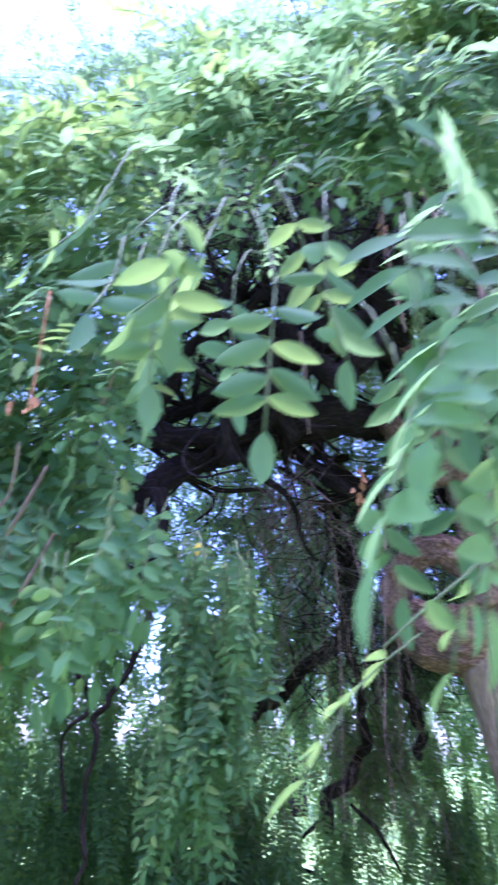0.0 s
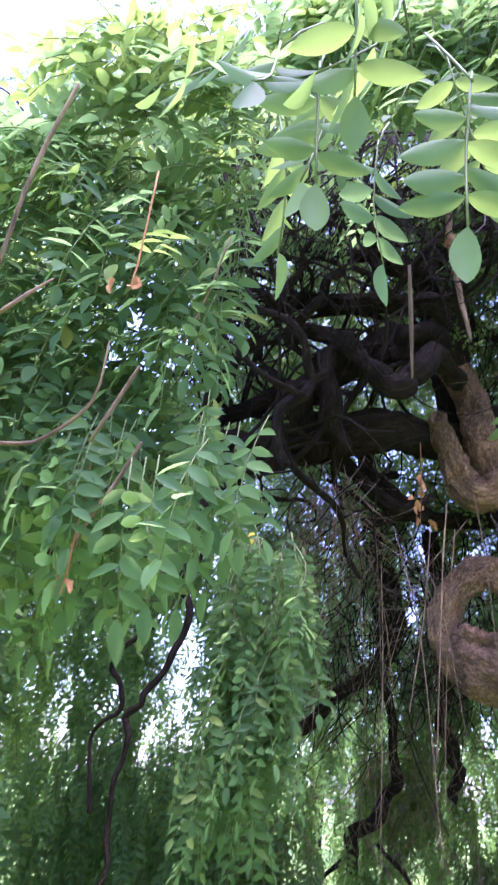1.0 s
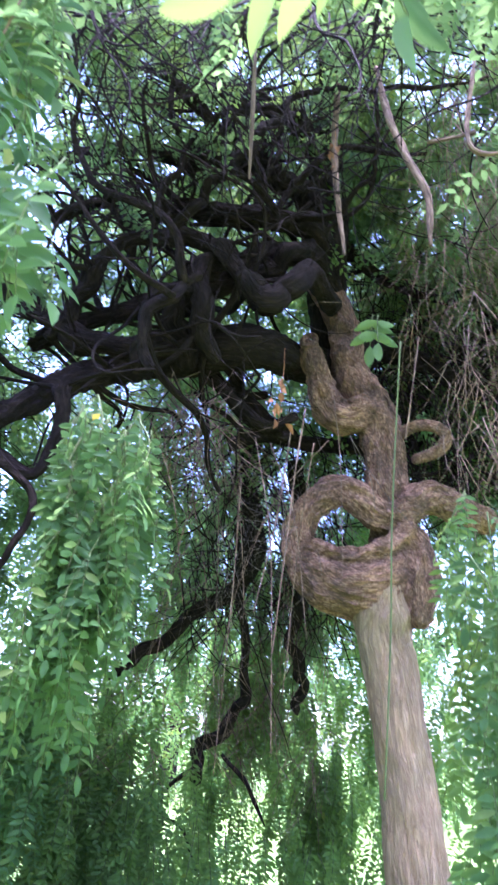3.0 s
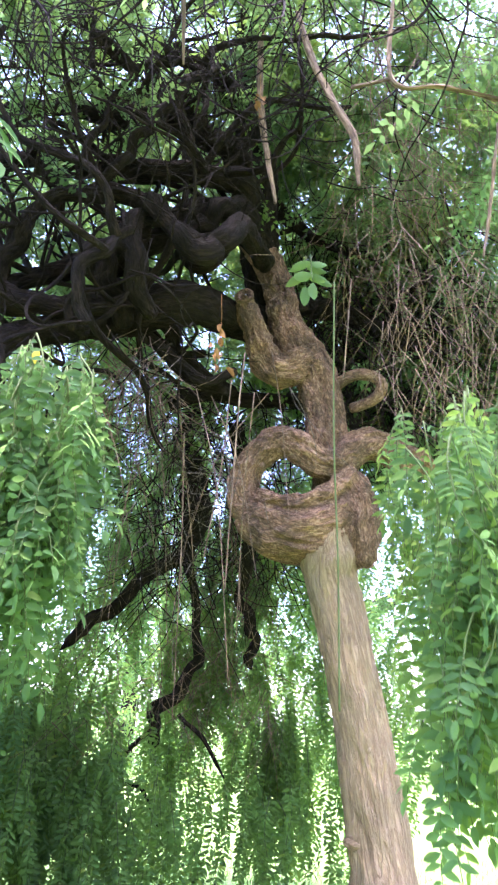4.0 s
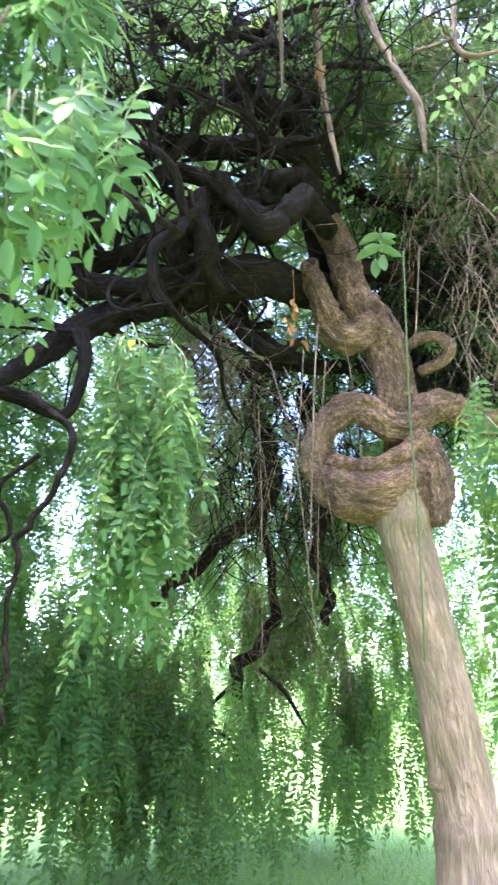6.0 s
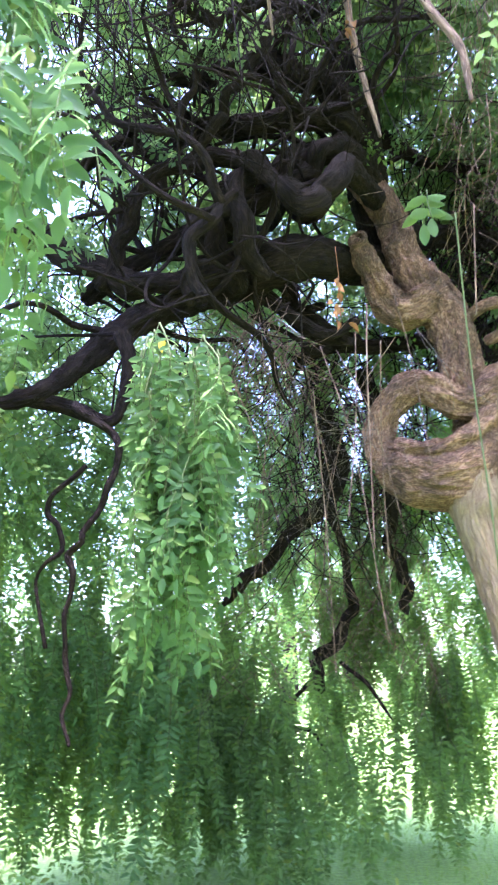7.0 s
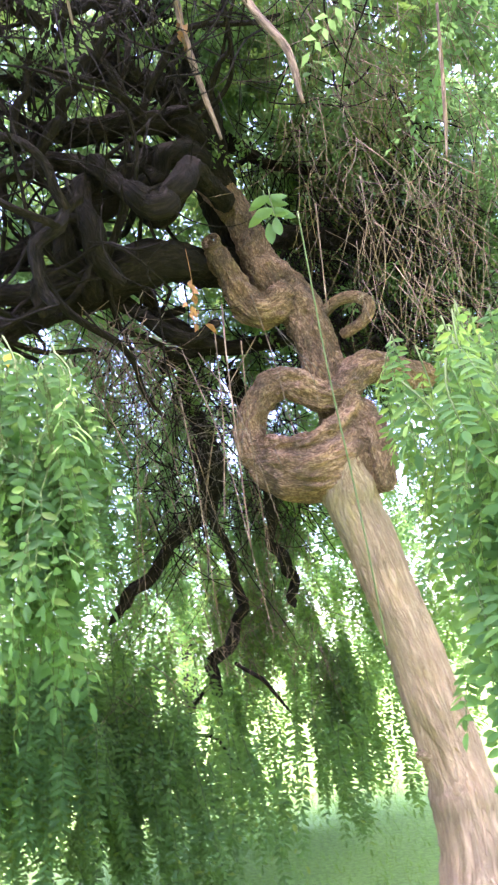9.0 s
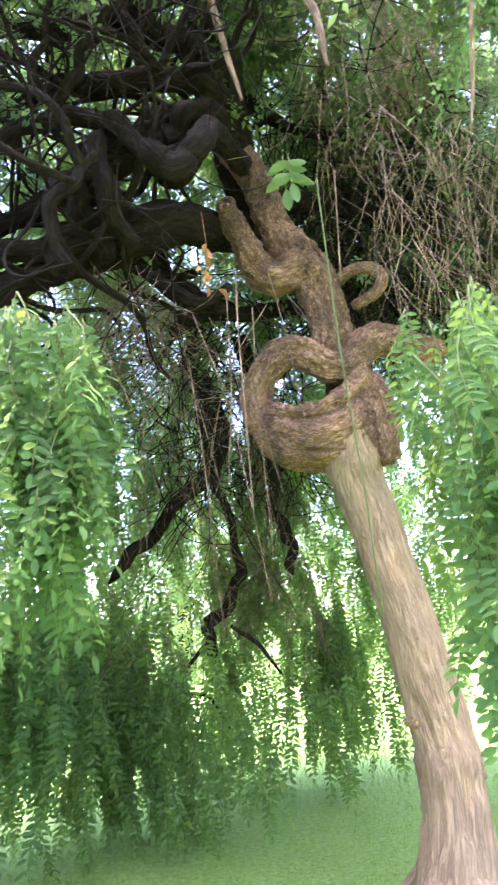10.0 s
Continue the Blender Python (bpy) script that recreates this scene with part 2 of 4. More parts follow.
def fused(name, lines, label, cell=0.007, relief=1.0):
    """Limbs grown into one another: joined tubes, remeshed, smoothed and given folded bark."""
    v, f = joined([tube([(x, y, z, 1.02 * r) for x, y, z, r in line], 36, 0.02, 0.06, g, True, 0.016) for line in lines])
    me = bpy.data.meshes.new(name)
    me.from_pydata([tuple(p) for p in v], [], f)
    rough_ob = new(name, me)
    mod = rough_ob.modifiers.new("grown", "REMESH")
    mod.mode, mod.voxel_size = "VOXEL", cell
    grown = bpy.data.meshes.new_from_object(rough_ob.evaluated_get(bpy.context.evaluated_depsgraph_get()))
    bpy.data.objects.remove(rough_ob)
    n = len(grown.vertices)
    co = np.zeros(n * 3)
    grown.vertices.foreach_get("co", co)
    co = co.reshape(-1, 3)
    ed = np.zeros(len(grown.edges) * 2, dtype=np.int32)
    grown.edges.foreach_get("vertices", ed)
    ed = ed.reshape(-1, 2)
    deg = np.bincount(ed.ravel(), minlength=n)[:, None]
    for k in range(2):
        acc = np.zeros((n, 3))
        np.add.at(acc, ed[:, 0], co[ed[:, 1]])
        np.add.at(acc, ed[:, 1], co[ed[:, 0]])
        co = 0.45 * co + 0.55 * acc / np.maximum(deg, 1)
    grown.vertices.foreach_set("co", co.ravel())
    grown.update()
    nor = np.zeros(n * 3)
    grown.vertices.foreach_get("normal", nor)
    nor = nor.reshape(-1, 3)
    # coordinates along and round the nearest limb
    best, flow = np.full(n, 1e9), np.zeros((n, 3))
    for i, line in enumerate(lines):
        p = spline(line, 0.02)
        c, r = p[:, :3], p[:, 3]
        t = np.gradient(c, axis=0)
        t /= np.linalg.norm(t, axis=1, keepdims=True)
        run = np.concatenate([[0], np.cumsum(np.linalg.norm(np.diff(c, axis=0), axis=1))])
        u, us = np.cross(t[0], (0.31, 0.93, 0.2)), []
        for k in range(len(c)):
            u = u - t[k] * (u @ t[k])
            u = u / np.linalg.norm(u)
            us.append(u)
        us = np.array(us)
        for a in range(0, n, 4000):
            d = co[a:a + 4000, None, :] - c[None]
            q = np.linalg.norm(d, axis=2)
            k = np.argmin(q - r[None], axis=1)
            row = np.arange(len(k))
            d, q = d[row, k], (q - r[None])[row, k]
            w = np.stack([(d * us[k]).sum(1), (d * np.cross(t[k], us[k])).sum(1), run[k] + (d * t[k]).sum(1)], 1) + c[0] * 7.3 + i
            near = q < best[a:a + 4000]
            best[a:a + 4000][near] = q[near]
            flow[a:a + 4000][near] = w[near]
    push = np.zeros(n)
    for k in range(n):
        a, b, c = flow[k]
        fold = 1 - 2.2 * abs(noise.noise(Vector((a * 13, b * 13, c * 4.5))))
        wrinkle = 1 - 2.0 * abs(noise.noise(Vector((a * 30, b * 30, c * 17)) + Vector((9, 4, 2))))
        lump, grain = noise.noise(Vector(co[k]) * 12), noise.noise(Vector(co[k]) * 48)
        push[k] = 0.011 * fold + 0.0065 * wrinkle + 0.011 * lump + 0.003 * grain
    co = co + nor * (relief * (push - push.mean()))[:, None]
    faces = [list(q.vertices) for q in grown.polygons]
    bpy.data.meshes.remove(grown)
    return part(name, np.hstack([co, flow]), faces, [BARK_KNOT], label=label)


NECK = [(0.46, 0.0, 1.86, 0.04), (0.435, 0.01, 2.06, 0.095), (0.40, 0.0, 2.18, 0.14)]
knot = fused("knot", [NECK, BOWL, LIP, LOOP, HUMP, CORE], "swollen brown knot of looping fused branches", relief=1.15)
upper = fused("upper_trunk", [UPPER, LOBE], "twisting upper trunk with a sawn stub", relief=1.25)
ring = [(-0.070 + 0.040 * math.cos(a), -0.195 + 0.02 * math.sin(a), 3.695 + 0.05 * math.sin(a) + 0.012 * math.cos(a), 0.018) for a in np.linspace(0, 6.28, 12)]
v, f = tube(ring, 10, 0.02, 0.1, g, False, 0.0, True)
part("stub_rim", v, f, [BARK_KNOT], label="callus ring round a sawn stub").parent = upper

LIMBS_A = []
LIMBS_A.append([(0.12, 0.25, 3.78, 0.130), (-0.10, 0.05, 3.68, 0.125), (-0.41, -0.30, 3.57, 0.138), (-0.82, -0.30, 3.47, 0.134), (-1.09, -0.50, 3.26, 0.115), (-1.26, -0.70, 3.04, 0.091), (-1.37, -0.90, 2.79, 0.074), (-1.51, -1.10, 2.55, 0.049), (-1.77, -1.20, 2.49, 0.039)])
LIMBS_A.append([(-1.18, -0.90, 2.91, 0.053), (-1.14, -0.90, 2.76, 0.041), (-1.16, -0.90, 2.59, 0.036), (-1.22, -0.90, 2.47, 0.035), (-1.43, -0.90, 2.56, 0.052), (-1.70, -0.90, 2.65, 0.048)])
LIMBS_A.append([(-1.21, -1.25, 2.42, 0.027), (-1.09, -1.25, 2.32, 0.024), (-1.01, -1.25, 2.21, 0.021), (-1.07, -1.25, 2.06, 0.021), (-1.15, -1.25, 1.90, 0.019), (-1.18, -1.25, 1.82, 0.019), (-1.17, -1.25, 1.66, 0.016), (-1.21, -1.25, 1.51, 0.014), (-1.19, -1.25, 1.34, 0.012), (-1.15, -1.25, 1.18, 0.008)])
LIMBS_A.append([(-1.15, -1.25, 2.16, 0.017), (-1.26, -1.25, 2.09, 0.015), (-1.30, -1.25, 1.99, 0.017), (-1.25, -1.25, 1.85, 0.015), (-1.31, -1.25, 1.73, 0.012), (-1.27, -1.25, 1.49, 0.010)])
LIMBS_A.append([(0.06, 0.28, 3.84, 0.120), (0.02, 0.2, 4.25, 0.135), (0.0, 0.0, 4.70, 0.145), (-0.05, -0.1, 5.25, 0.135), (-0.08, -0.15, 5.74, 0.11), (-0.13, -0.2, 6.2, 0.07)])
LIMBS_B = []
LIMBS_B.append([(0.05, -0.05, 4.05, 0.085), (-0.08, -0.60, 3.89, 0.077), (-0.16, -0.75, 3.67, 0.081), (-0.25, -0.78, 3.54, 0.084), (-0.38, -0.80, 3.63, 0.077), (-0.48, -0.75, 3.82, 0.070), (-0.61, -0.70, 3.95, 0.067), (-0.77, -0.70, 4.00, 0.064), (-0.91, -0.78, 3.90, 0.058), (-1.06, -0.85, 3.81, 0.054), (-1.20, -0.80, 3.67, 0.053), (-1.27, -0.75, 3.51, 0.050), (-1.36, -0.75, 3.30, 0.045)])
LIMBS_B.append([(0.02, 0.05, 4.40, 0.11), (-0.11, -0.40, 4.34, 0.103), (-0.33, -0.52, 4.34, 0.090), (-0.54, -0.55, 4.32, 0.081), (-0.76, -0.45, 4.41, 0.078), (-0.90, -0.40, 4.50, 0.065), (-1.08, -0.50, 4.39, 0.056), (-1.29, -0.60, 4.48, 0.052), (-1.45, -0.55, 4.39, 0.048), (-1.65, -0.5, 4.27, 0.040)])
LIMBS_B.append([(0.05, 0.0, 4.22, 0.10), (-0.11, -0.35, 4.21, 0.098), (-0.29, -0.42, 4.14, 0.097), (-0.48, -0.45, 4.03, 0.088), (-0.66, -0.40, 3.90, 0.082), (-0.83, -0.32, 3.83, 0.078), (-1.03, -0.36, 3.78, 0.076), (-1.21, -0.45, 3.63, 0.072), (-1.42, -0.45, 3.54, 0.070), (-1.64, -0.40, 3.47, 0.060)])
LIMBS_B.append([(-0.62, -0.50, 3.92, 0.05), (-0.72, -0.62, 3.80, 0.056), (-0.80, -0.64, 3.66, 0.062), (-0.78, -0.60, 3.50, 0.075), (-0.72, -0.48, 3.36, 0.070)])
LIMBS_B.append([(-0.50, -0.45, 4.02, 0.05), (-0.64, -0.68, 3.80, 0.066), (-0.62, -0.74, 3.52, 0.074), (-0.58, -0.55, 3.34, 0.055)])
LIMBS_B.append([(-0.66, -0.7, 3.66, 0.034), (-0.74, -0.80, 3.59, 0.039), (-0.85, -0.82, 3.46, 0.046), (-0.89, -0.80, 3.29, 0.042), (-0.89, -0.72, 3.12, 0.030)])
LIMBS_B.append([(0.0, -0.05, 4.72, 0.12), (-0.21, -0.30, 4.77, 0.114), (-0.44, -0.40, 4.86, 0.097), (-0.69, -0.42, 4.92, 0.093), (-0.95, -0.35, 4.97, 0.084), (-1.26, -0.40, 4.99, 0.070), (-1.53, -0.45, 4.95, 0.060), (-1.78, -0.40, 4.87, 0.048)])
LIMBS_B.append([(-0.05, -0.1, 5.2, 0.10), (-0.30, -0.50, 5.25, 0.079), (-0.56, -0.55, 5.32, 0.070), (-0.80, -0.50, 5.36, 0.070), (-1.04, -0.40, 5.46, 0.062), (-1.26, -0.50, 5.33, 0.056), (-1.52, -0.55, 5.37, 0.045)])
LIMBS_B.append([(-0.70, -0.52, 5.5, 0.06), (-0.66, -0.60, 5.35, 0.060), (-0.66, -0.65, 5.06, 0.058), (-0.57, -0.60, 4.79, 0.054), (-0.42, -0.56, 4.55, 0.043), (-0.40, -0.5, 4.33, 0.04)])
LIMBS_B.append([(-0.25, -0.8, 4.85, 0.034), (-0.36, -0.90, 4.64, 0.038), (-0.47, -0.92, 4.45, 0.041), (-0.58, -0.90, 4.27, 0.041), (-0.67, -0.88, 4.12, 0.040), (-0.80, -0.80, 3.99, 0.036)])
LIMBS_B.append([(-1.20, -0.62, 4.48, 0.045), (-1.17, -0.70, 4.29, 0.047), (-1.10, -0.76, 4.05, 0.046), (-1.02, -0.74, 3.85, 0.036)])
LIMBS_B.append([(-0.30, -0.95, 4.70, 0.020), (-0.41, -1.00, 4.65, 0.022), (-0.60, -1.05, 4.55, 0.027), (-0.72, -1.05, 4.39, 0.027), (-0.82, -1.00, 4.21, 0.025), (-0.92, -0.95, 3.98, 0.020)])
LIMBS_B.append([(-0.10, -0.38, 4.25, 0.06), (-0.22, -0.55, 4.05, 0.068), (-0.36, -0.50, 3.92, 0.066), (-0.47, -0.45, 4.03, 0.05)])
LIMBS_B.append([(-2.16, -0.70, 3.79, 0.077), (-1.79, -0.70, 3.71, 0.088), (-1.55, -0.70, 3.49, 0.085), (-1.25, -0.70, 3.31, 0.088), (-1.01, -0.60, 3.34, 0.086), (-0.76, -0.45, 3.45, 0.085)])
LIMBS_B.append([(-0.60, -0.95, 3.55, 0.030), (-0.72, -1.00, 3.38, 0.036), (-0.83, -1.00, 3.16, 0.036), (-0.78, -0.95, 3.02, 0.030)])
LIMBS_B.append([(-0.71, -0.20, 3.51, 0.061), (-0.53, -0.12, 3.35, 0.060), (-0.33, -0.10, 3.18, 0.056), (-0.18, -0.10, 3.10, 0.040)])
LIMBS_B.append([(-0.55, 0.0, 3.71, 0.05), (-0.52, 0.10, 3.53, 0.052), (-0.36, 0.10, 3.37, 0.05), (-0.15, 0.12, 3.24, 0.046)])
LIMBS_C = []
LIMBS_C.append([(-0.48, 1.60, 3.92, 0.097), (-0.58, 1.60, 3.50, 0.113), (-0.48, 1.60, 3.10, 0.110), (-0.50, 1.60, 2.63, 0.098), (-0.80, 1.60, 2.36, 0.070), (-1.08, 1.60, 2.11, 0.064), (-1.30, 1.60, 1.95, 0.052), (-1.36, 1.60, 1.88, 0.047)])
LIMBS_C.append([(-0.16, 1.40, 3.60, 0.080), (-0.10, 1.55, 3.25, 0.070), (-0.06, 1.60, 2.95, 0.064), (-0.04, 1.60, 2.49, 0.057), (-0.08, 1.60, 2.19, 0.051), (0.02, 1.60, 2.00, 0.051), (0.00, 1.60, 1.84, 0.044), (-0.01, 1.60, 1.76, 0.038)])
LIMBS_C.append([(-0.50, 1.62, 2.75, 0.050), (-0.53, 1.95, 2.50, 0.046), (-0.50, 2.20, 2.25, 0.043), (-0.46, 2.20, 1.83, 0.056), (-0.56, 2.20, 1.59, 0.064), (-0.76, 2.20, 1.42, 0.068), (-0.75, 2.20, 1.26, 0.058), (-0.76, 2.20, 1.19, 0.048)])
LIMBS_C.append([(-0.56, 2.00, 1.40, 0.017), (-0.38, 2.00, 1.26, 0.022), (-0.25, 2.00, 1.08, 0.017)])
LIMBS_C.append([(-0.78, 2.22, 1.30, 0.026), (-1.00, 2.36, 1.12, 0.022), (-1.14, 2.40, 0.93, 0.018), (-0.87, 2.40, 0.86, 0.018), (-0.72, 2.40, 0.67, 0.013)])
LIMBS_C.append([(-0.81, -0.20, 3.58, 0.047), (-0.63, -0.20, 3.42, 0.046), (-0.46, -0.20, 3.25, 0.045), (-0.28, -0.20, 3.12, 0.041), (-0.12, -0.20, 3.18, 0.035)])
LIMBS_C.append([(-0.48, 0.10, 3.80, 0.036), (-0.55, 0.10, 3.63, 0.036), (-0.47, 0.10, 3.47, 0.035), (-0.33, 0.10, 3.47, 0.035)])
LIMBS_D = []
LIMBS_D.append([(-0.55, 0.30, 3.21, 0.058), (-0.30, 0.30, 3.29, 0.058), (-0.01, 0.30, 3.25, 0.065), (0.39, 0.30, 3.25, 0.065)])
LIMBS_D.append([(-0.01, -0.20, 4.46, 0.087), (-0.22, -0.20, 4.05, 0.084), (-0.35, -0.20, 3.92, 0.076), (-0.46, -0.20, 4.05, 0.056)])
LIMBS_D.append([(0.18, 0.20, 3.92, 0.113), (0.51, 0.50, 4.08, 0.097), (0.83, 0.50, 3.94, 0.088), (1.15, 0.60, 3.72, 0.072), (1.46, 0.80, 3.20, 0.056)])
LIMBS_D.append([(0.03, 0.20, 4.84, 0.089), (0.46, 0.60, 4.77, 0.043), (0.89, 0.60, 4.61, 0.039), (1.30, 0.60, 4.46, 0.034)])
LIMBS_D.append([(0.44, -0.02, 3.14, 0.034), (0.50, -0.05, 3.20, 0.034), (0.59, -0.08, 3.235, 0.035), (0.69, -0.09, 3.22, 0.037), (0.735, -0.09, 3.16, 0.038), (0.69, -0.07, 3.085, 0.036), (0.58, -0.03, 3.05, 0.034)])
def kinked(line, by):
    """The same line with short crooked bends."""
    out = [line[0]]
    for a, b in zip(line, line[1:]):
        for t in (0.45, 1.0):
            p = [u + (w - u) * t for u, w in zip(a, b)]
            out.append((p[0] + g.normal(0, by), p[1] + g.normal(0, by), p[2] + g.normal(0, by * 0.6), p[3] * g.uniform(0.85, 1.2)))
    return out


for k in (2, 3):
    LIMBS_A[k] = kinked([(x, y, z, 0.85 * r) for x, y, z, r in LIMBS_A[k]], 0.012)
LIMBS_B = [kinked(line, 0.015) for line in LIMBS_B]
for k in (0, 1, 2, 3, 4):
    LIMBS_C[k] = kinked(LIMBS_C[k], 0.022)
    LIMBS_C[k].append(tuple(2 * q - p if i < 3 else 0.006 for i, (p, q) in enumerate(zip(LIMBS_C[k][-2], LIMBS_C[k][-1]))))
BOUGHS = []
# boughs in the shade-darkened bark, far darker than the trunk they grow from
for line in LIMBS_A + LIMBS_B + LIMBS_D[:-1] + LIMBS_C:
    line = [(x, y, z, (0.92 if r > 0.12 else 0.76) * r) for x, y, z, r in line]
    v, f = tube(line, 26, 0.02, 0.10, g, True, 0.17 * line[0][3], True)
    BOUGHS.append(part("limb", v, f, [BARK_SHADED]))
v, f = tube(LIMBS_D[-1], 16, 0.02, 0.08, g, True, 0.005, True)
part("curled_branch", v, f, [BARK_KNOT], label="curled pale side branch")
TWIGS = []
TWIGS.append([(0.02, -1.10, 5.04, 0.022), (0.01, -1.10, 4.63, 0.021), (0.01, -1.10, 4.26, 0.026), (0.05, -1.10, 3.88, 0.019), (0.09, -1.10, 3.58, 0.011)])
TWIGS.append([(0.17, -1.60, 4.16, 0.015), (0.23, -1.60, 3.86, 0.021), (0.31, -1.60, 3.62, 0.023), (0.38, -1.60, 3.45, 0.022), (0.39, -1.60, 3.21, 0.011)])
TWIGS.append([(0.47, -2.00, 3.68, 0.008), (0.44, -2.00, 3.26, 0.011), (0.60, -2.00, 3.23, 0.011), (0.81, -2.00, 3.16, 0.011), (0.94, -2.00, 3.09, 0.011)])
TWIGS.append([(0.40, -1.50, 3.84, 0.012), (0.50, -1.50, 3.87, 0.012), (0.59, -1.50, 3.90, 0.015)])
TWIGS.append([(0.66, -2.20, 2.85, 0.004), (0.61, -2.20, 2.59, 0.006), (0.57, -2.20, 2.41, 0.005)])
for line in TWIGS:
    v, f = tube([(x, y, z, 0.72 * r) for x, y, z, r in line], 10, 0.02, 0.16, g, True, 0.004, True)
    part("dry_twig", v, f, [BARK_TWIG], label="peeling dry brown twig")
STRINGS = [
    [(0.31, -1.40, 2.92, 0.004), (0.29, -1.40, 2.27, 0.004), (0.29, -1.40, 1.83, 0.004), (0.28, -1.40, 1.39, 0.003)],
    [(0.41, -1.20, 3.08, 0.005), (0.36, -1.20, 2.61, 0.004)],
    [(-0.03, -1.20, 2.72, 0.005), (-0.05, -1.20, 2.46, 0.007), (-0.07, -1.20, 2.01, 0.004), (-0.08, -1.20, 1.78, 0.004)],
    [(-0.10, -0.80, 2.81, 0.005), (-0.13, -0.80, 2.39, 0.005), (-0.19, -0.80, 1.98, 0.005)],
]
for line, m in zip(STRINGS, (STEM, BARK_TWIG, BARK_TWIG, BARK_TWIG)):
    v, f = tube([(x, y, z, 0.003) for x, y, z, r in line], 6, 0.05, 0, None, True, 0.0, True)
    part("hanging_stem", v, f, [m], label="thin hanging stem")


# ---- the weeping tree: leaves ----
def leaflet(length, width, fine, fold=0.18):
    """A pointed oval along +x, folded along its midrib."""
    L, W, h = length, width / 2, fold * width
    if fine == 2:
        v, q = [], []
        for i in range(9):
            t = i / 8
            w = W * math.sin(math.pi * t**0.88)**0.75 if 0 < i < 8 else 0.0003
            z = -0.10 * L * t * t
            v += [(t * L, w, z + h * w / W), (t * L, 0.0, z), (t * L, -w, z + h * w / W)]
            if i:
                a = 3 * i
                q += [(a - 3, a - 2, a + 1, a), (a - 2, a - 1, a + 2, a + 1)]
        v = [(x, y, z) for x, y, z in v]
    elif fine:
        v = [(0, 0, 0), (0.33 * L, 0, 0), (0.68 * L, 0, -0.02 * L), (L, 0, -0.07 * L),
             (0.14 * L, 0.62 * W, h * 0.6), (0.42 * L, W, h), (0.76 * L, 0.66 * W, h * 0.4), (0.14 * L, -0.62 * W, h * 0.6), (0.42 * L, -W, h), (0.76 * L, -0.66 * W, h * 0.4)]
        q = [(0, 1, 5, 4), (1, 2, 6, 5), (2, 3, 6), (0, 7, 8, 1), (1, 8, 9, 2), (2, 9, 3)]
    elif fine is None:
        v = [(0, 0, 0), (0.45 * L, -W * 1.08, h), (L, 0, -0.05 * L), (0.45 * L, W * 1.08, h)]
        q = [(0, 1, 2, 3)]
    else:
        v = [(0, 0, 0), (L, 0, -0.05 * L), (0.25 * L, 0.85 * W, h), (0.68 * L, 0.85 * W, h * 0.8), (0.25 * L, -0.85 * W, h), (0.68 * L, -0.85 * W, h * 0.8)]
        q = [(0, 1, 3, 2), (0, 4, 5, 1)]
    return np.array(v, float), q


def turn(ax, ay, az):
    return np.array(Euler((ax, ay, az)).to_matrix())


def compound_leaf(rng, fine, pairs=5, size=1.0):
    """A feathered leaf along +x, its face towards +z."""
    pieces, slots = [], []
    span = 0.030 * size
    n = pairs
    length = 0.03 + span * n
    sag = rng.uniform(0.1, 0.5)
    def mid(s):
        return np.array((s, 0, -sag * s * s / length))
    if fine:
        v, f = tube([(*mid(s), 0.0011 * size) for s in (0, length * 0.5, length)], 4, length, 0, None, False)
    else:
        v, f = np.array([(0, 0.001, 0), (0, -0.001, 0), mid(length)]), [(0, 1, 2)]
    pieces.append((v, f)); slots += [1] * len(f)
    for i in range(n):
        s = 0.03 + span * i
        for side in (1, -1):
            if rng.random() < 0.03:
                continue
            l = 0.047 * size * rng.uniform(0.85, 1.12) * (0.85 + 0.3 * math.sin(math.pi * (i + 1) / (n + 1)))
            v, f = leaflet(l, l * rng.uniform(0.35, 0.43), fine)
            m = turn(rng.normal(0, 0.25), rng.normal(0.12, 0.22), side * rng.uniform(1.0, 1.35))
            pieces.append((v @ m.T + mid(s + rng.normal(0, 0.003)), f)); slots += [0] * len(f)
    l = 0.05 * size
    v, f = leaflet(l, l * 0.45, fine)
    pieces.append((v @ turn(0, 0.2, 0).T + mid(length), f)); slots += [0] * len(f)
    v, f = joined(pieces)
    return v, f, slots


def shoot(rng, length, fine, lean=0.15, size=1.0, every=0.055, start=0.0, droop=(0.8, 1.5)):
    """A branchlet that hangs from the origin, set with feathered leaves."""
    pieces, slots = [], []
    a = rng.uniform(0, 6.28)
    ox, oy = math.cos(a) * lean * length, math.sin(a) * lean * length
    w = rng.normal(0, 0.03, 4)
    def mid(t):
        return np.array((ox * math.sin(t * 1.4) + w[0] * math.sin(5 * t) + w[1] * t, oy * math.sin(t * 1.4) + w[2] * math.sin(4 * t) + w[3] * t, -length * t))
    line = [(*mid(t), 0.0032 * (1.1 - t)) for t in np.linspace(0, 1, 6)]
    v, f = tube(line, 4, 0.15, 0, None, False)
    pieces.append((v, f)); slots += [1] * len(f)
    s = start
    az = rng.uniform(0, 6.28)
    while s < length:
        az += 2.4 + rng.normal(0, 0.5)
        v, f, k = compound_leaf(rng, fine, int(rng.integers(4, 7)) if fine else int(rng.integers(4, 6)), size * rng.uniform(0.85, 1.1))
        m = turn(0, 0, az) @ turn(rng.normal(0, 0.35), rng.uniform(*droop), 0)
        pieces.append((v @ m.T + mid(s / length), f)); slots += k
        s += every * rng.uniform(0.7, 1.4)
    v, f = joined(pieces)
    return v, f, slots


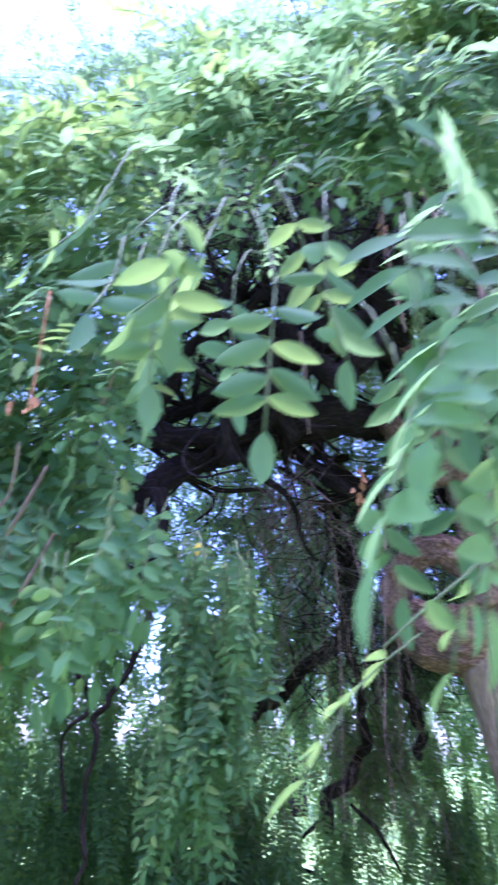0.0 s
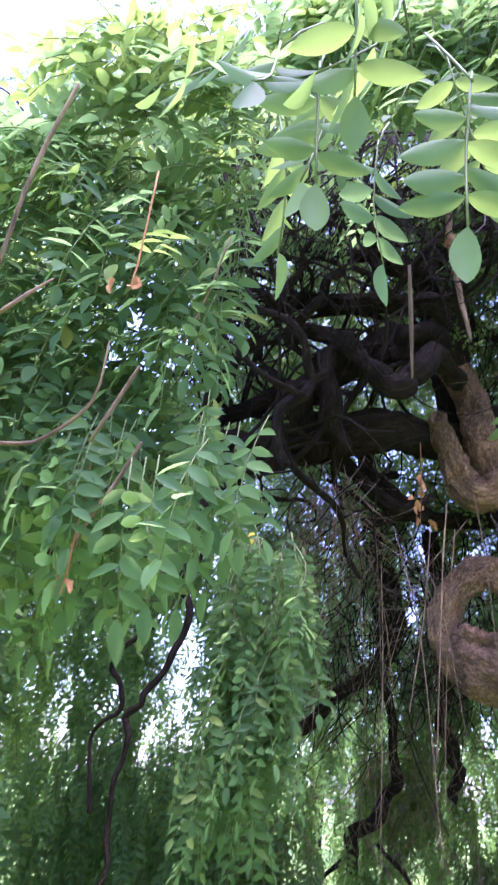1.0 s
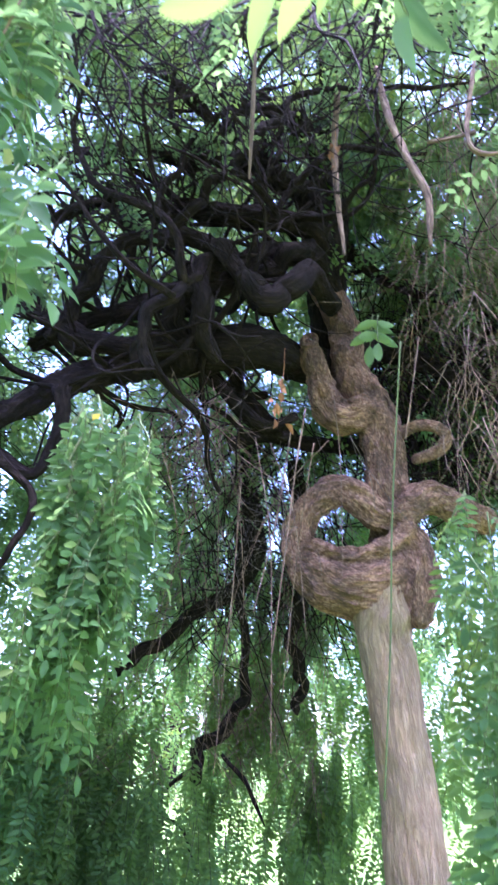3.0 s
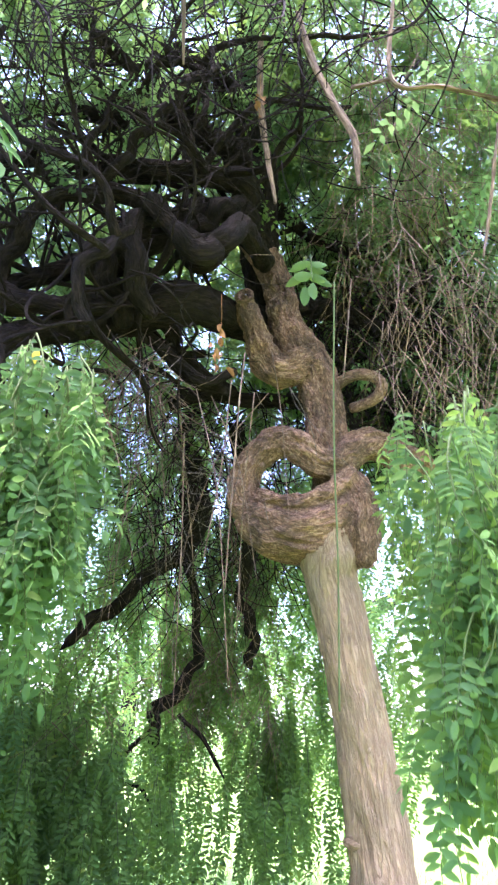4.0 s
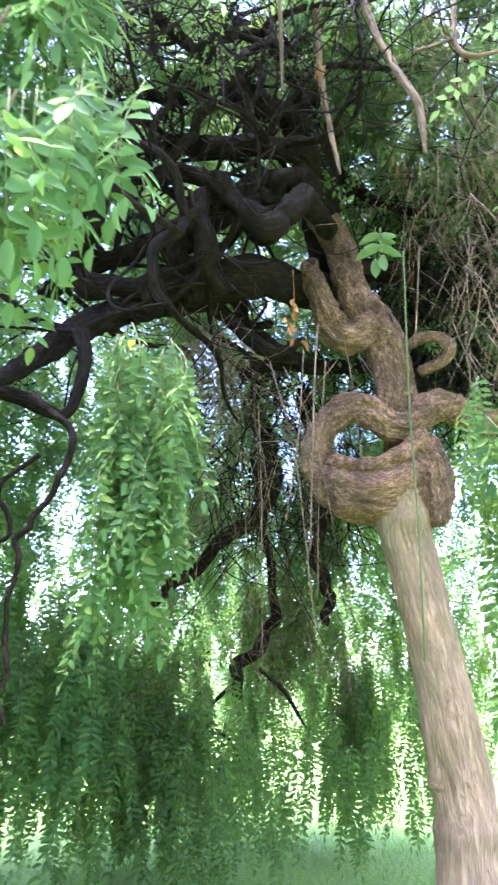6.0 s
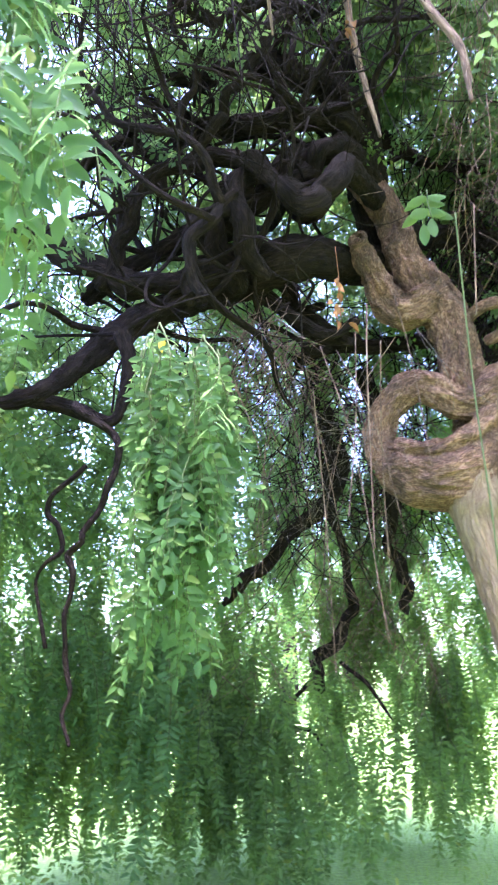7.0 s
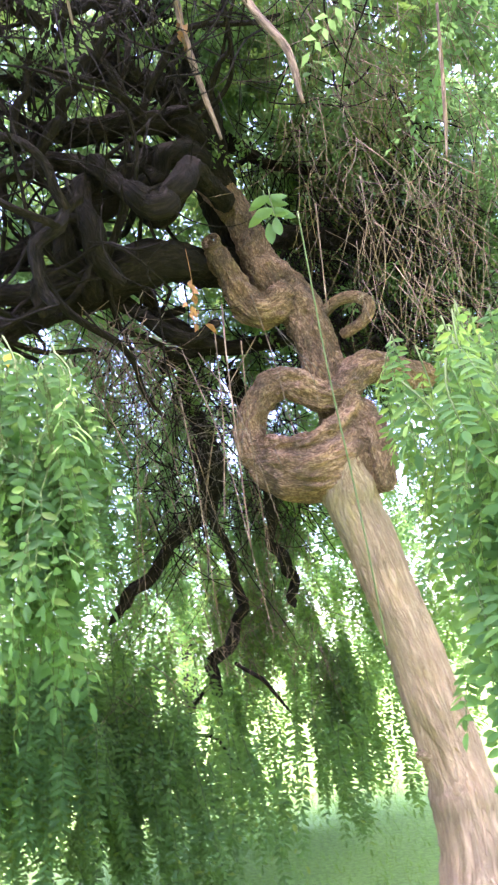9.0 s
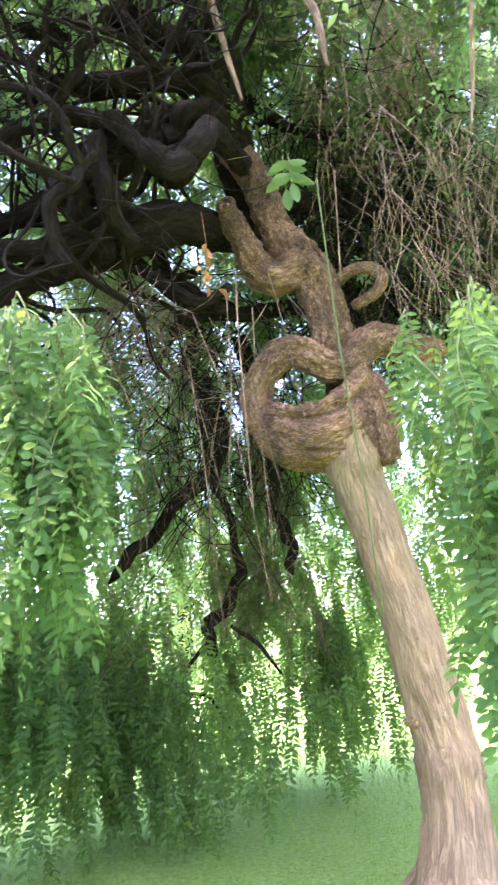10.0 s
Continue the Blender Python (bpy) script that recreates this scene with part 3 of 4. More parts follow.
rl = np.random.default_rng(11)
FINE = [shoot(rl, l, True) for l in (0.45, 0.55, 0.6, 0.7, 0.75, 0.85)]
COARSE = [shoot(rl, l, False, 0.12, 1.1, 0.07) for l in (0.6, 0.7, 0.8, 0.9, 1.0, 1.1)]
FAR = [shoot(rl, l, None, 0.12, 1.1, 0.06, 0.0, (0.5, 1.35)) for l in (0.6, 0.7, 0.8, 0.9, 1.0, 1.1)]
FINE_MESH, YOUNG_LIT_MESH = [], []
for made, leaf in ((FINE_MESH, LEAF), (YOUNG_LIT_MESH, LEAF_YOUNG_LIT)):
    for v, f, k in FINE:
        me = bpy.data.meshes.new("hanging_shoot")
        me.from_pydata([tuple(p) for p in v], [], f)
        me.materials.append(leaf), me.materials.append(STEM)
        me.polygons.foreach_set("material_index", np.asarray(k, dtype=np.int32))
        me.polygons.foreach_set("use_smooth", np.full(len(me.polygons), True))
        made.append(me)


def hang(x, y, z, which=None, scale=1.0, tilt=0.12, young_lit=0.1):
    """One leafy shoot of its own that hangs from x, y, z."""
    i = int(rl.integers(len(FINE))) if which is None else which
    ob = new("hanging_shoot", (YOUNG_LIT_MESH if rl.random() < young_lit else FINE_MESH)[i])
    ob.parent = tree
    ob.matrix_basis = Matrix.LocRotScale((x - 0.55, y, z), Euler((rl.normal(0, tilt), rl.normal(0, tilt), rl.uniform(0, 6.28))), (scale,) * 3)
    return ob


class Mass:
    """Many coarse shoots joined into one mesh."""
    def __init__(self):
        self.v, self.f, self.s, self.o = [], [], [], 0

    def add(self, item, place, scale=1.0, tilt=0.15, young_lit=0.2):
        v, f, k = item
        if rl.random() < young_lit:
            k = [2 if q == 0 else q for q in k]
        m = turn(rl.normal(0, tilt), rl.normal(0, tilt), rl.uniform(0, 6.28))
        self.v.append(v @ m.T * scale + np.array(place) - (0.55, 0, 0))
        o = self.o
        self.f += [[a + o for a in q] for q in f]
        self.s += k
        self.o += len(v)

    def done(self, label):
        ob = mesh_object("foliage", np.vstack(self.v), self.f, [LEAF, STEM, LEAF_YOUNG_LIT], tree, self.s, True, label, "stuff")
        return ob


# branches that wind through the crown
rb = np.random.default_rng(21)
SEEDS = [(p, limb) for line, limb in zip(LIMBS_A + LIMBS_B + LIMBS_D[:-1], BOUGHS) for p in line]


def winding(start, way, length, r0, r1, turn_by, sink=0.0):
    p, d, out = np.array(start, float), np.array(way, float), []
    d /= np.linalg.norm(d)
    bend = rb.normal(0, 1, 3)
    n = max(4, int(length / 0.09))
    for k in range(n + 1):
        out.append((*p, r0 + (r1 - r0) * k / n))
        bend = 0.72 * bend + rb.normal(0, 0.75, 3)
        d = d + turn_by * bend + np.array((0, 0, -sink))
        d /= np.linalg.norm(d)
        p = p + d * length / n
    return out


def allowed(x, y, z):
    return not (y < -1.6 and z < 1.6 + 1.5 * (y + 3.5)) and not (y < 0.2 and x > -0.22 and z < 4.0 and y > -1.8)


count = 0
while count < 150:
    (x, y, z, r), limb = SEEDS[int(rb.integers(len(SEEDS)))]
    if z < 2.9 or z > 5.4:
        continue
    r0 = rb.choice([0.026, 0.018, 0.013, 0.010, 0.008])
    line = winding((x, y, z), rb.normal(0, 1, 3) * (1, 0.9, 0.6) + (-0.35, -0.1, 0.15), rb.uniform(0.5, 1.3), r0, r0 * 0.4, 0.30)
    if not all(allowed(*p[:3]) for p in line):
        continue
    # winding branches share the bark colour that holds the crown's shade
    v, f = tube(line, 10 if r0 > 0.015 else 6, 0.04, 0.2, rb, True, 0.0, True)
    part("branch", v, f, [BARK_SHADED]).parent = limb
    count += 1


# dry twigs, in tangles
def tangle(name, n, box, length, sink, mat, label, spread=0.6, rad=0.0022):
    pieces = []
    (x0, x1), (y0, y1), (z0, z1) = box
    for k in range(n):
        st = [rb.uniform(x0, x1), rb.uniform(y0, y1), rb.uniform(z0, z1)]
        st[2] = min(st[2], 1.4 + 1.35 * (st[1] + 3.85))
        l = rb.uniform(0.4, 1.0) * length
        line = winding(st, (*rb.normal(0, spread, 2), -1), l, rad * rb.uniform(0.6, 1.6), rad * 0.4, 0.17 if rad < 0.003 else 0.24, sink)
        line = line[:1] + line[2:-1:2] + line[-1:] if rad < 0.003 else line
        pieces.append(tube(line, 3, 0.14, 0, None, False, 0.0, True))
    v, f = joined(pieces)
    return part(name, v, f, [mat], label=label, kind="stuff")


# the near-black tangles carry the shade of the crown in their bark colour
tangle("twig_tangle", 130, ((-0.95, 0.2), (-0.3, 1.2), (2.3, 3.5)), 1.0, 0.03, BARK_STRAND, "dry twigs hanging below the crown", 1.1)
tangle("twig_tangle", 330, ((-0.8, 0.2), (0.2, 1.4), (2.2, 3.5)), 1.0, 0.03, BARK_SHADED, "shade-dark twigs hanging below the crown", 0.8, 0.0042)
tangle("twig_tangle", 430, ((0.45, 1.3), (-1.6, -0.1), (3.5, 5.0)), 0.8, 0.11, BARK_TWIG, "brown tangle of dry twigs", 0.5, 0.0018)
tangle("twig_tangle", 720, ((0.25, 1.7), (0.3, 1.2), (3.3, 5.3)), 1.0, 0.02, BARK_SHADED, "shade-dark tangle of twigs", 1.0, 0.005)
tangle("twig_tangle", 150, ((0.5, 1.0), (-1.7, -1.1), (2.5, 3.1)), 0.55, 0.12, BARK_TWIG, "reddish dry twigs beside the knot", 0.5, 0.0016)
tangle("twig_tangle", 380, ((0.35, 1.3), (0.25, 0.9), (3.05, 4.3)), 0.6, 0.03, BARK_SHADED, "shade-dark gnarled twigs behind the knot", 1.0, 0.007)
tangle("twig_tangle", 280, ((-1.3, 0.2), (1.0, 2.4), (1.3, 2.4)), 0.7, 0.04, BARK_TWIG, "dry twigs on the low boughs", 0.9)
tangle("twig_tangle", 170, ((-2.2, -0.2), (-1.2, 0.4), (3.0, 4.8)), 0.9, 0.02, BARK_SHADED, "shade-dark twigs among the boughs", 1.0, 0.004)
tangle("twig_tangle", 120, ((-1.6, 1.0), (-1.7, -0.3), (3.9, 5.2)), 0.8, 0.02, BARK_SHADED, "shade-dark twigs under the roof", 1.0, 0.005)

tangle("twig_tangle", 170, ((-1.5, 0.7), (-2.2, -0.8), (3.9, 5.4)), 1.0, 0.03, BARK_SHADED, "shade-dark twigs high under the roof", 1.0, 0.005)
tangle("twig_tangle", 200, ((-1.4, 0.3), (-2.3, -1.2), (3.7, 4.6)), 0.8, 0.06, BARK_SHADED, "fine shade-dark twigs high under the roof", 0.8, 0.0028)
tangle("twig_tangle", 80, ((-0.85, 0.1), (-0.2, 1.3), (2.6, 3.4)), 1.3, 0.07, BARK_STRAND, "thin dry strands hanging below the crown", 0.45, 0.0017)

tangle("twig_tangle", 120, ((-0.85, -0.45), (-0.5, 0.1), (2.9, 3.35)), 0.75, 0.05, BARK_TWIG, "straw-coloured dry strands under the main bough", 0.8, 0.0024)
for k in range(24):
    x, y, z = rb.uniform(-0.85, 0.12), rb.uniform(-0.7, 0.9), rb.uniform(2.75, 3.3)
    l = rb.uniform(0.7, 1.5)
    dx, dy = rb.normal(0, 0.2, 2)
    v, f = tube([(x, y, z, 0.0028), (x + dx * 0.6, y + dy * 0.4, z - l * 0.4, 0.0025), (x + dx, y + dy, z - l, 0.0015)], 5, 0.08, 0, None, True, 0.0, True)
    part("hanging_stem", v, f, [BARK_TWIG])

# back wall of the crown: a ring of hanging shoots behind the trunk
CX, CY = 0.2, 0.2


def gap(x, y, top):
    """The opening in the curtain where the sky shows."""
    return abs(x + 0.45 * (y + 3.5)) < 0.13 and 1.85 < top < 3.0


back = Mass()
CLUMPS = np.linspace(-0.25, math.pi + 0.25, 74) + rl.normal(0, 0.03, 74)
for k in range(640):
    a = CLUMPS[int(rl.integers(len(CLUMPS)))] + rl.normal(0, 0.05)
    r = rl.uniform(2.75, 3.35)
    x, y = CX + r * math.cos(a), CY + r * math.sin(a) * 0.95
    top = rl.choice([4.6, 4.0, 3.4, 2.8, 2.3, 1.9, 1.6, 1.3, 1.05]) + rl.normal(0, 0.15)
    if gap(x, y, top):
        continue
    if (x > 0.9 and top < 1.5) or (-1.5 < x < 0.6 and top < 2.1 and rl.random() < 0.66):
        continue
    # mostly the brighter leaf: light from behind is put into the colour
    back.add(FAR[int(rl.integers(6))], (x, y, top), rl.uniform(0.95, 1.2), 0.15, 0.8)
# a sunlit patch, its sunlight put into the leaf colour
for k in range(60):
    back.add(FAR[int(rl.integers(3))], (rl.uniform(-0.75, 0.05), rl.uniform(2.4, 2.9), rl.uniform(1.75, 2.2)), 0.9, 0.15, 1.0)
# low curtain that hangs to the grass behind the trunk
for k in range(26):
    cx, cy = rl.uniform(-2.0, 0.75), rl.uniform(1.2, 2.1)
    foot = rl.uniform(0.03, 0.22) + (0.15 if cx > 0.2 else 0)
    for j in range(7):
        l = int(rl.integers(0, 6))
        size = rl.uniform(0.95, 1.15)
        top = foot + size * (0.6 + 0.1 * l) + abs(rl.normal(0, 0.3))
        behind = -0.85 < cx < 0.45 and top > 1.1
        # all in the brighter leaf, so daylight through the curtain is in its colour
        back.add(COARSE[l], (cx + rl.normal(0, 0.08), rl.uniform(2.45, 2.9) if behind else cy + rl.normal(0, 0.08), top), size, 0.08, 1.0)
for k in range(150):
    a, r = rl.uniform(1.5, 2.3), rl.uniform(2.45, 3.2)
    back.add(FAR[int(rl.integers(6))], (CX + r * math.cos(a), CY + 0.95 * r * math.sin(a), rl.uniform(2.5, 4.0)), 1.0, 0.15, 0.1)
for k in range(80):
    x, y, top = rl.uniform(-2.9, -1.2), rl.uniform(0.4, 1.9), rl.uniform(0.9, 1.8)
    if not gap(x, y, top):
        back.add(COARSE[int(rl.integers(4))], (x, y, top), rl.uniform(0.9, 1.1), 0.12, 1.0)
# the flank of the crown, seen deep in shade
for k in range(95):
    x, y, top = rl.uniform(-2.8, -1.25), rl.uniform(0.2, 1.6), rl.uniform(1.3, 2.1)
    if x < -1.05 - 0.45 * y and not gap(x, y, top):
        back.add(COARSE[int(rl.integers(4))], (x, y, top), rl.uniform(0.95, 1.15), 0.12, 0.1)
for k in range(1100):
    a, r = rl.uniform(math.pi - 0.05, math.pi + 0.95), rl.uniform(1.9, 3.0)
    x, y = CX + r * math.cos(a), CY + 0.95 * r * math.sin(a)
    if x > -0.15 - 0.80 * (y + 3.47):
        continue
    back.add(FAR[int(rl.integers(6))], (x, y, rl.choice([3.4, 2.9, 2.4, 2.0, 1.6, 1.3, 1.0]) + rl.normal(0, 0.12)), rl.uniform(0.95, 1.2), 0.15, 0.2)
for k in range(330):
    x, y = rl.uniform(-2.4, 1.5), rl.uniform(1.2, 2.5)
    # backlit foliage behind the boughs, its glow held in the leaf colour
    back.add(FAR[int(rl.integers(4))], (x, y, rl.uniform(3.5, 6.0)), rl.uniform(0.8, 1.0), 0.6, 1.0)
back.done("curtain of small green leaves hanging round the back of the crown")

# roof of the crown
rl = np.random.default_rng(106)
roof = Mass()
def dome(z):
    return float(np.interp(z, (1.2, 2.4, 3.2, 4.2, 5.2, 6.1), (3.35, 3.1, 2.75, 2.15, 1.5, 0.0)))
for k in range(1000):
    h = rl.uniform(0, 1)
    z = 2.6 + 3.5 * h
    a = rl.uniform(0, 6.28)
    r = dome(z) * rl.uniform(0.8, 1.03) * (1 if h < 0.9 else math.sqrt(rl.uniform(0, 1)))
    x, y = CX + r * math.cos(a), CY - 0.1 + r * math.sin(a)
    if y < -0.5 and z - 1.2 < 1.5 + 1.55 * (y + 3.5) and -2.0 < x < 1.1:
        continue
    if z > 1.71 + 1.22 * (y + 3.85) + 0.25 * max(0, x) and x < 1.0:
        continue
    roof.add(FAR[int(rl.integers(6))], (x, y, z), rl.uniform(0.9, 1.2), 0.7)
for k in range(170):
    x, y, z = rl.uniform(-3.0, 1.6), rl.uniform(0.4, 2.3), rl.uniform(3.9, 5.5)
    if (x - CX) ** 2 + y * y < (dome(z) * 0.98) ** 2:
        roof.add(FAR[int(rl.integers(6))], (x, y, z), rl.uniform(0.9, 1.2), 0.7)
for k in range(130):
    roof.add(FAR[int(rl.integers(6))], (rl.uniform(-3.1, -2.2), rl.uniform(-1.6, 1.2), rl.uniform(2.2, 4.8)), rl.uniform(0.9, 1.2), 0.5)
for k in range(420):
    x, y = rl.uniform(-2.3, 1.7), rl.uniform(-2.1, -0.2)
    low, high = 1.55 + 1.75 * (y + 3.545), 1.63 + 1.36 * (y + 3.85) + 0.3 * max(0, x)
    roof.add(FAR[int(rl.integers(2))], (x, y, min(6.2, rl.uniform(low + 0.35, max(low + 0.4, high)))), 0.6, 0.8)
for k in range(460):
    x, y = rl.uniform(-2.2, 1.6), rl.uniform(-1.9, -0.3)
    roof.add(FAR[int(rl.integers(2))], (x, y, 1.72 + 1.33 * (y + 3.85) + 0.6 * max(0, x) + rl.uniform(-0.1, 0.1)), 0.65, 1.0)
for k in range(60):
    y = rl.uniform(-1.1, 0.2)
    roof.add(FAR[int(rl.integers(6))], (rl.uniform(-2.5, -1.2), y, min(rl.uniform(4.6, 6.0), 1.8 + 1.22 * (y + 3.85))), rl.uniform(0.8, 1.1), 0.7)
for k in range(330):
    x, y = rl.uniform(-2.2, 1.7), rl.uniform(-0.4, 2.3)
    z = rl.uniform(5.0, 6.3)
    if (x - CX) ** 2 + (y - 0.4) ** 2 < 5.0 and z < 1.71 + 1.22 * (y + 3.85):
        roof.add(FAR[int(rl.integers(6))], (x, y, z), rl.uniform(0.9, 1.1), 0.8, 0.9 if x < 0.2 else 0.15)
for k in range(170):
    x, y = rl.uniform(-2.2, 1.4), rl.uniform(-1.9, -0.3)
    roof.add(FAR[int(rl.integers(3))], (x, y, 1.70 + 1.30 * (y + 3.85) + 0.3 * max(0, x) + rl.uniform(-0.05, 0.15)), 0.7, 0.9, 0.5)
for k in range(300):
    roof.add(FAR[int(rl.integers(6))], (rl.uniform(0.6, 2.3), rl.uniform(0.6, 2.0), rl.uniform(3.7, 5.6)), rl.uniform(0.9, 1.1), 0.5, 0.1)
for k in range(700):
    x, y = rl.uniform(-2.1, 1.8), rl.uniform(-3.0, -1.6)
    low, high = 1.58 + 1.75 * (y + 3.545), 1.68 + 1.40 * (y + 3.85) + 0.4 * max(0, x)
    low += 0.12
    if x < -0.2 - 0.85 * (y + 3.5):
        low = min(low, 1.72 + 1.0 * (y + 3.1))
    if high - low > 0.12:
        roof.add(FAR[int(rl.integers(2))], (x, y + 0.06 * x * x, rl.uniform(min(low + 0.40, high), high)), 0.58, 0.35, 0.1)
for k in range(80):
    roof.add(FAR[int(rl.integers(6))], (rl.uniform(0.6, 2.0), rl.uniform(-0.6, 1.0), rl.uniform(4.9, 6.2)), rl.uniform(0.9, 1.1), 0.6, 0.15)
roof.done("leafy roof of the crown")

# front of the crown, above the way in: overlapping feathered leaves
rl = np.random.default_rng(105)
PLUMES = [compound_leaf(rl, 1, int(rl.integers(4, 7)), 0.78) for k in range(10)]
FRINGE_X = (-1.6, -0.60, -0.42, -0.30, -0.25, -0.22, -0.20, -0.10, 0.03, 0.10, 0.6)
FRINGE_Z = (1.74, 1.80, 1.80, 1.81, 1.86, 1.97, 2.44, 2.48, 2.48, 2.48, 2.48)
CREST_X = (-1.6, -0.75, -0.55, -0.36, -0.28, 0.1, 0.6)
CREST_Z = (2.60, 2.70, 2.78, 2.84, 2.98, 3.15, 3.3)
PLUME_MESH = []
for leaf in (LEAF, LEAF_YOUNG_LIT):
    for v, f, k in PLUMES:
        me = bpy.data.meshes.new("feathered_leaf")
        me.from_pydata([tuple(p) for p in v], [], f)
        me.materials.append(leaf), me.materials.append(STEM)
        me.polygons.foreach_set("material_index", np.asarray(k, dtype=np.int32))
        me.polygons.foreach_set("use_smooth", np.full(len(me.polygons), True))
        PLUME_MESH.append(me)


class Plumes(Mass):
    def put(self, x, y, z, az, droop, roll, scale, young_lit):
        v, f, k = PLUMES[int(rl.integers(10))]
        if rl.random() < young_lit:
            k = [2 if q == 0 else q for q in k]
        m = turn(0, 0, az) @ turn(0, droop, 0) @ turn(roll, 0, 0)
        self.v.append(v @ m.T * scale + np.array((x, y, z)) - (0.55, 0, 0))
        o = self.o
        self.f += [[a + o for a in q] for q in f]
        self.s += k
        self.o += len(v)


front = Plumes()
near = 0
for k in range(3000):
    x = rl.uniform(-1.5, 0.55)
    low, high = np.interp(x, FRINGE_X, FRINGE_Z), np.interp(x, CREST_X, CREST_Z) + rl.normal(0, 0.025)
    h = rl.random() ** 0.9
    z = low + 0.10 + (high - 0.03 - low - 0.10) * h
    depth = abs(rl.normal(0, 0.13))
    y = -3.13 + 0.10 * math.sin(x * 9 + z * 7) * math.sin(z * 11) + 0.14 * (x + 0.4) ** 2 + depth + 0.20 * max(0, z - 2.6)
    if x > -0.28 and z < 2.45:
        y += 0.05
    if x > -0.30 - 0.3 * max(0, y + 3.1) and z > 2.05 and z - 0.2 < 1.58 + 1.75 * (y + 3.545):
        continue
    droop = 1.35 - 0.9 * h + rl.normal(0, 0.22)
    az = -math.pi / 2 + rl.normal(-0.1, 0.75)
    roll, scale, young_lit = rl.normal(0, 0.25), rl.uniform(0.85, 1.12), 0.15 + 0.5 * max(0, h - 0.45)
    if depth < 0.045 and near < 260 and x > -0.75:
        ob = new("feathered_leaf", PLUME_MESH[int(rl.integers(10)) + (10 if rl.random() < young_lit else 0)])
        ob.parent = tree
        ob.matrix_basis = Matrix.LocRotScale((x - 0.55, y, z), (Matrix.Rotation(az, 3, "Z") @ Matrix.Rotation(droop, 3, "Y") @ Matrix.Rotation(roll, 3, "X")).to_quaternion(), (scale,) * 3)
        near += 1
    else:
        front.put(x, y, z, az, droop, roll, scale, young_lit)
# young shoots that stand up along the crest
for k in range(70):
    x = rl.uniform(-1.3, 0.2)
    z = np.interp(x, CREST_X, CREST_Z) - 0.06 + rl.normal(0, 0.02)
    front.put(x, -3.02 + 0.14 * (x + 0.4) ** 2 + rl.normal(0, 0.04), z, rl.uniform(0, 6.28), rl.uniform(-1.2, -0.3), rl.normal(0, 0.3), 0.8, 0.6)
front.done("leafy front of the crown")

# left curtain inside the crown
rl = np.random.default_rng(101)
SLIM = []
for l in (0.36, 0.44, 0.52, 0.6):
    v, f, k = shoot(rl, l, True, 0.03, 0.95, 0.06, 0.0, (0.9, 1.5))
    me = bpy.data.meshes.new("hanging_shoot")
    me.from_pydata([tuple(p) for p in v], [], f)
    me.materials.append(LEAF), me.materials.append(STEM)
    me.polygons.foreach_set("material_index", np.asarray(k, dtype=np.int32))
    me.polygons.foreach_set("use_smooth", np.full(len(me.polygons), True))
    SLIM.append((l, me))
for k in range(36):
    l, me = SLIM[int(rl.integers(4))]
    top = rl.choice([2.34, 2.30, 2.22, 2.1, 1.98])
    t = (2.34 - top) / 0.4
    x = rl.uniform(-0.67 + 0.02 * t, -0.47 + 0.09 * t)
    ob = new("hanging_shoot", me)
    ob.parent = tree
    ob.matrix_basis = Matrix.LocRotScale((x - 0.55, rl.uniform(-1.93, -1.7), top + rl.normal(0, 0.03)), Euler((rl.normal(0, 0.05), rl.normal(0, 0.05), rl.uniform(0, 6.28))), (0.95,) * 3)
# right curtain inside the crown
rl = np.random.default_rng(102)
count = 0
while count < 82:
    k, u = rl.uniform(1.2, 1.9), rl.uniform(0.25, 0.46)
    i = int(rl.integers(4))
    top = 1.31 + k * rl.uniform(0.05, 0.52 + 0.3 * (u - 0.25))
    if top - 0.72 * (0.45, 0.55, 0.6, 0.7)[i] - 0.05 < 1.31 + k * max(-0.14, 0.18 - 3.6 * (u - 0.25)):
        continue
    # about half in the brighter leaf, for light from the way in
    hang(k * u, k - 3.54, top, i, 0.72, 0.08, 0.55)
    count += 1
# single leaves close to the way in
rl = np.random.default_rng(104)
def frond(x, y, z, az, droop, roll=0.0, pairs=4, size=1.0, young_lit=True, name="feathered_leaf"):
    v, f, k = compound_leaf(rl, 2, pairs, size)
    m = turn(0, 0, az) @ turn(0, droop, 0) @ turn(roll, 0, 0)
    return part(name, v @ m.T + (x, y, z), f, [LEAF_YOUNG_LIT if young_lit else LEAF, STEM], slots=k)


def frond_between(a, b, pairs, size, young_lit=True, roll=0.0):
    """A feathered leaf from its stalk at a towards its tip at b."""
    w = Vector(b) - Vector(a)
    return frond(*a, math.atan2(w.y, w.x), -math.asin(w.z / w.length), roll, pairs, size, young_lit)


def stalk(x, y, z):
    dx, dy = rl.normal(0, 0.03, 2)
    v, f = tube([(x, y, z - 0.01, 0.0009), (x + dx * 0.4, y + 0.02, z + 0.05, 0.0010), (x + dx, y + 0.08 + dy, z + 0.11, 0.0011)], 6, 0.05, 0, None, False, 0.0, True)
    part("hanging_stem", v, f, [STEM], label="thin green stem")


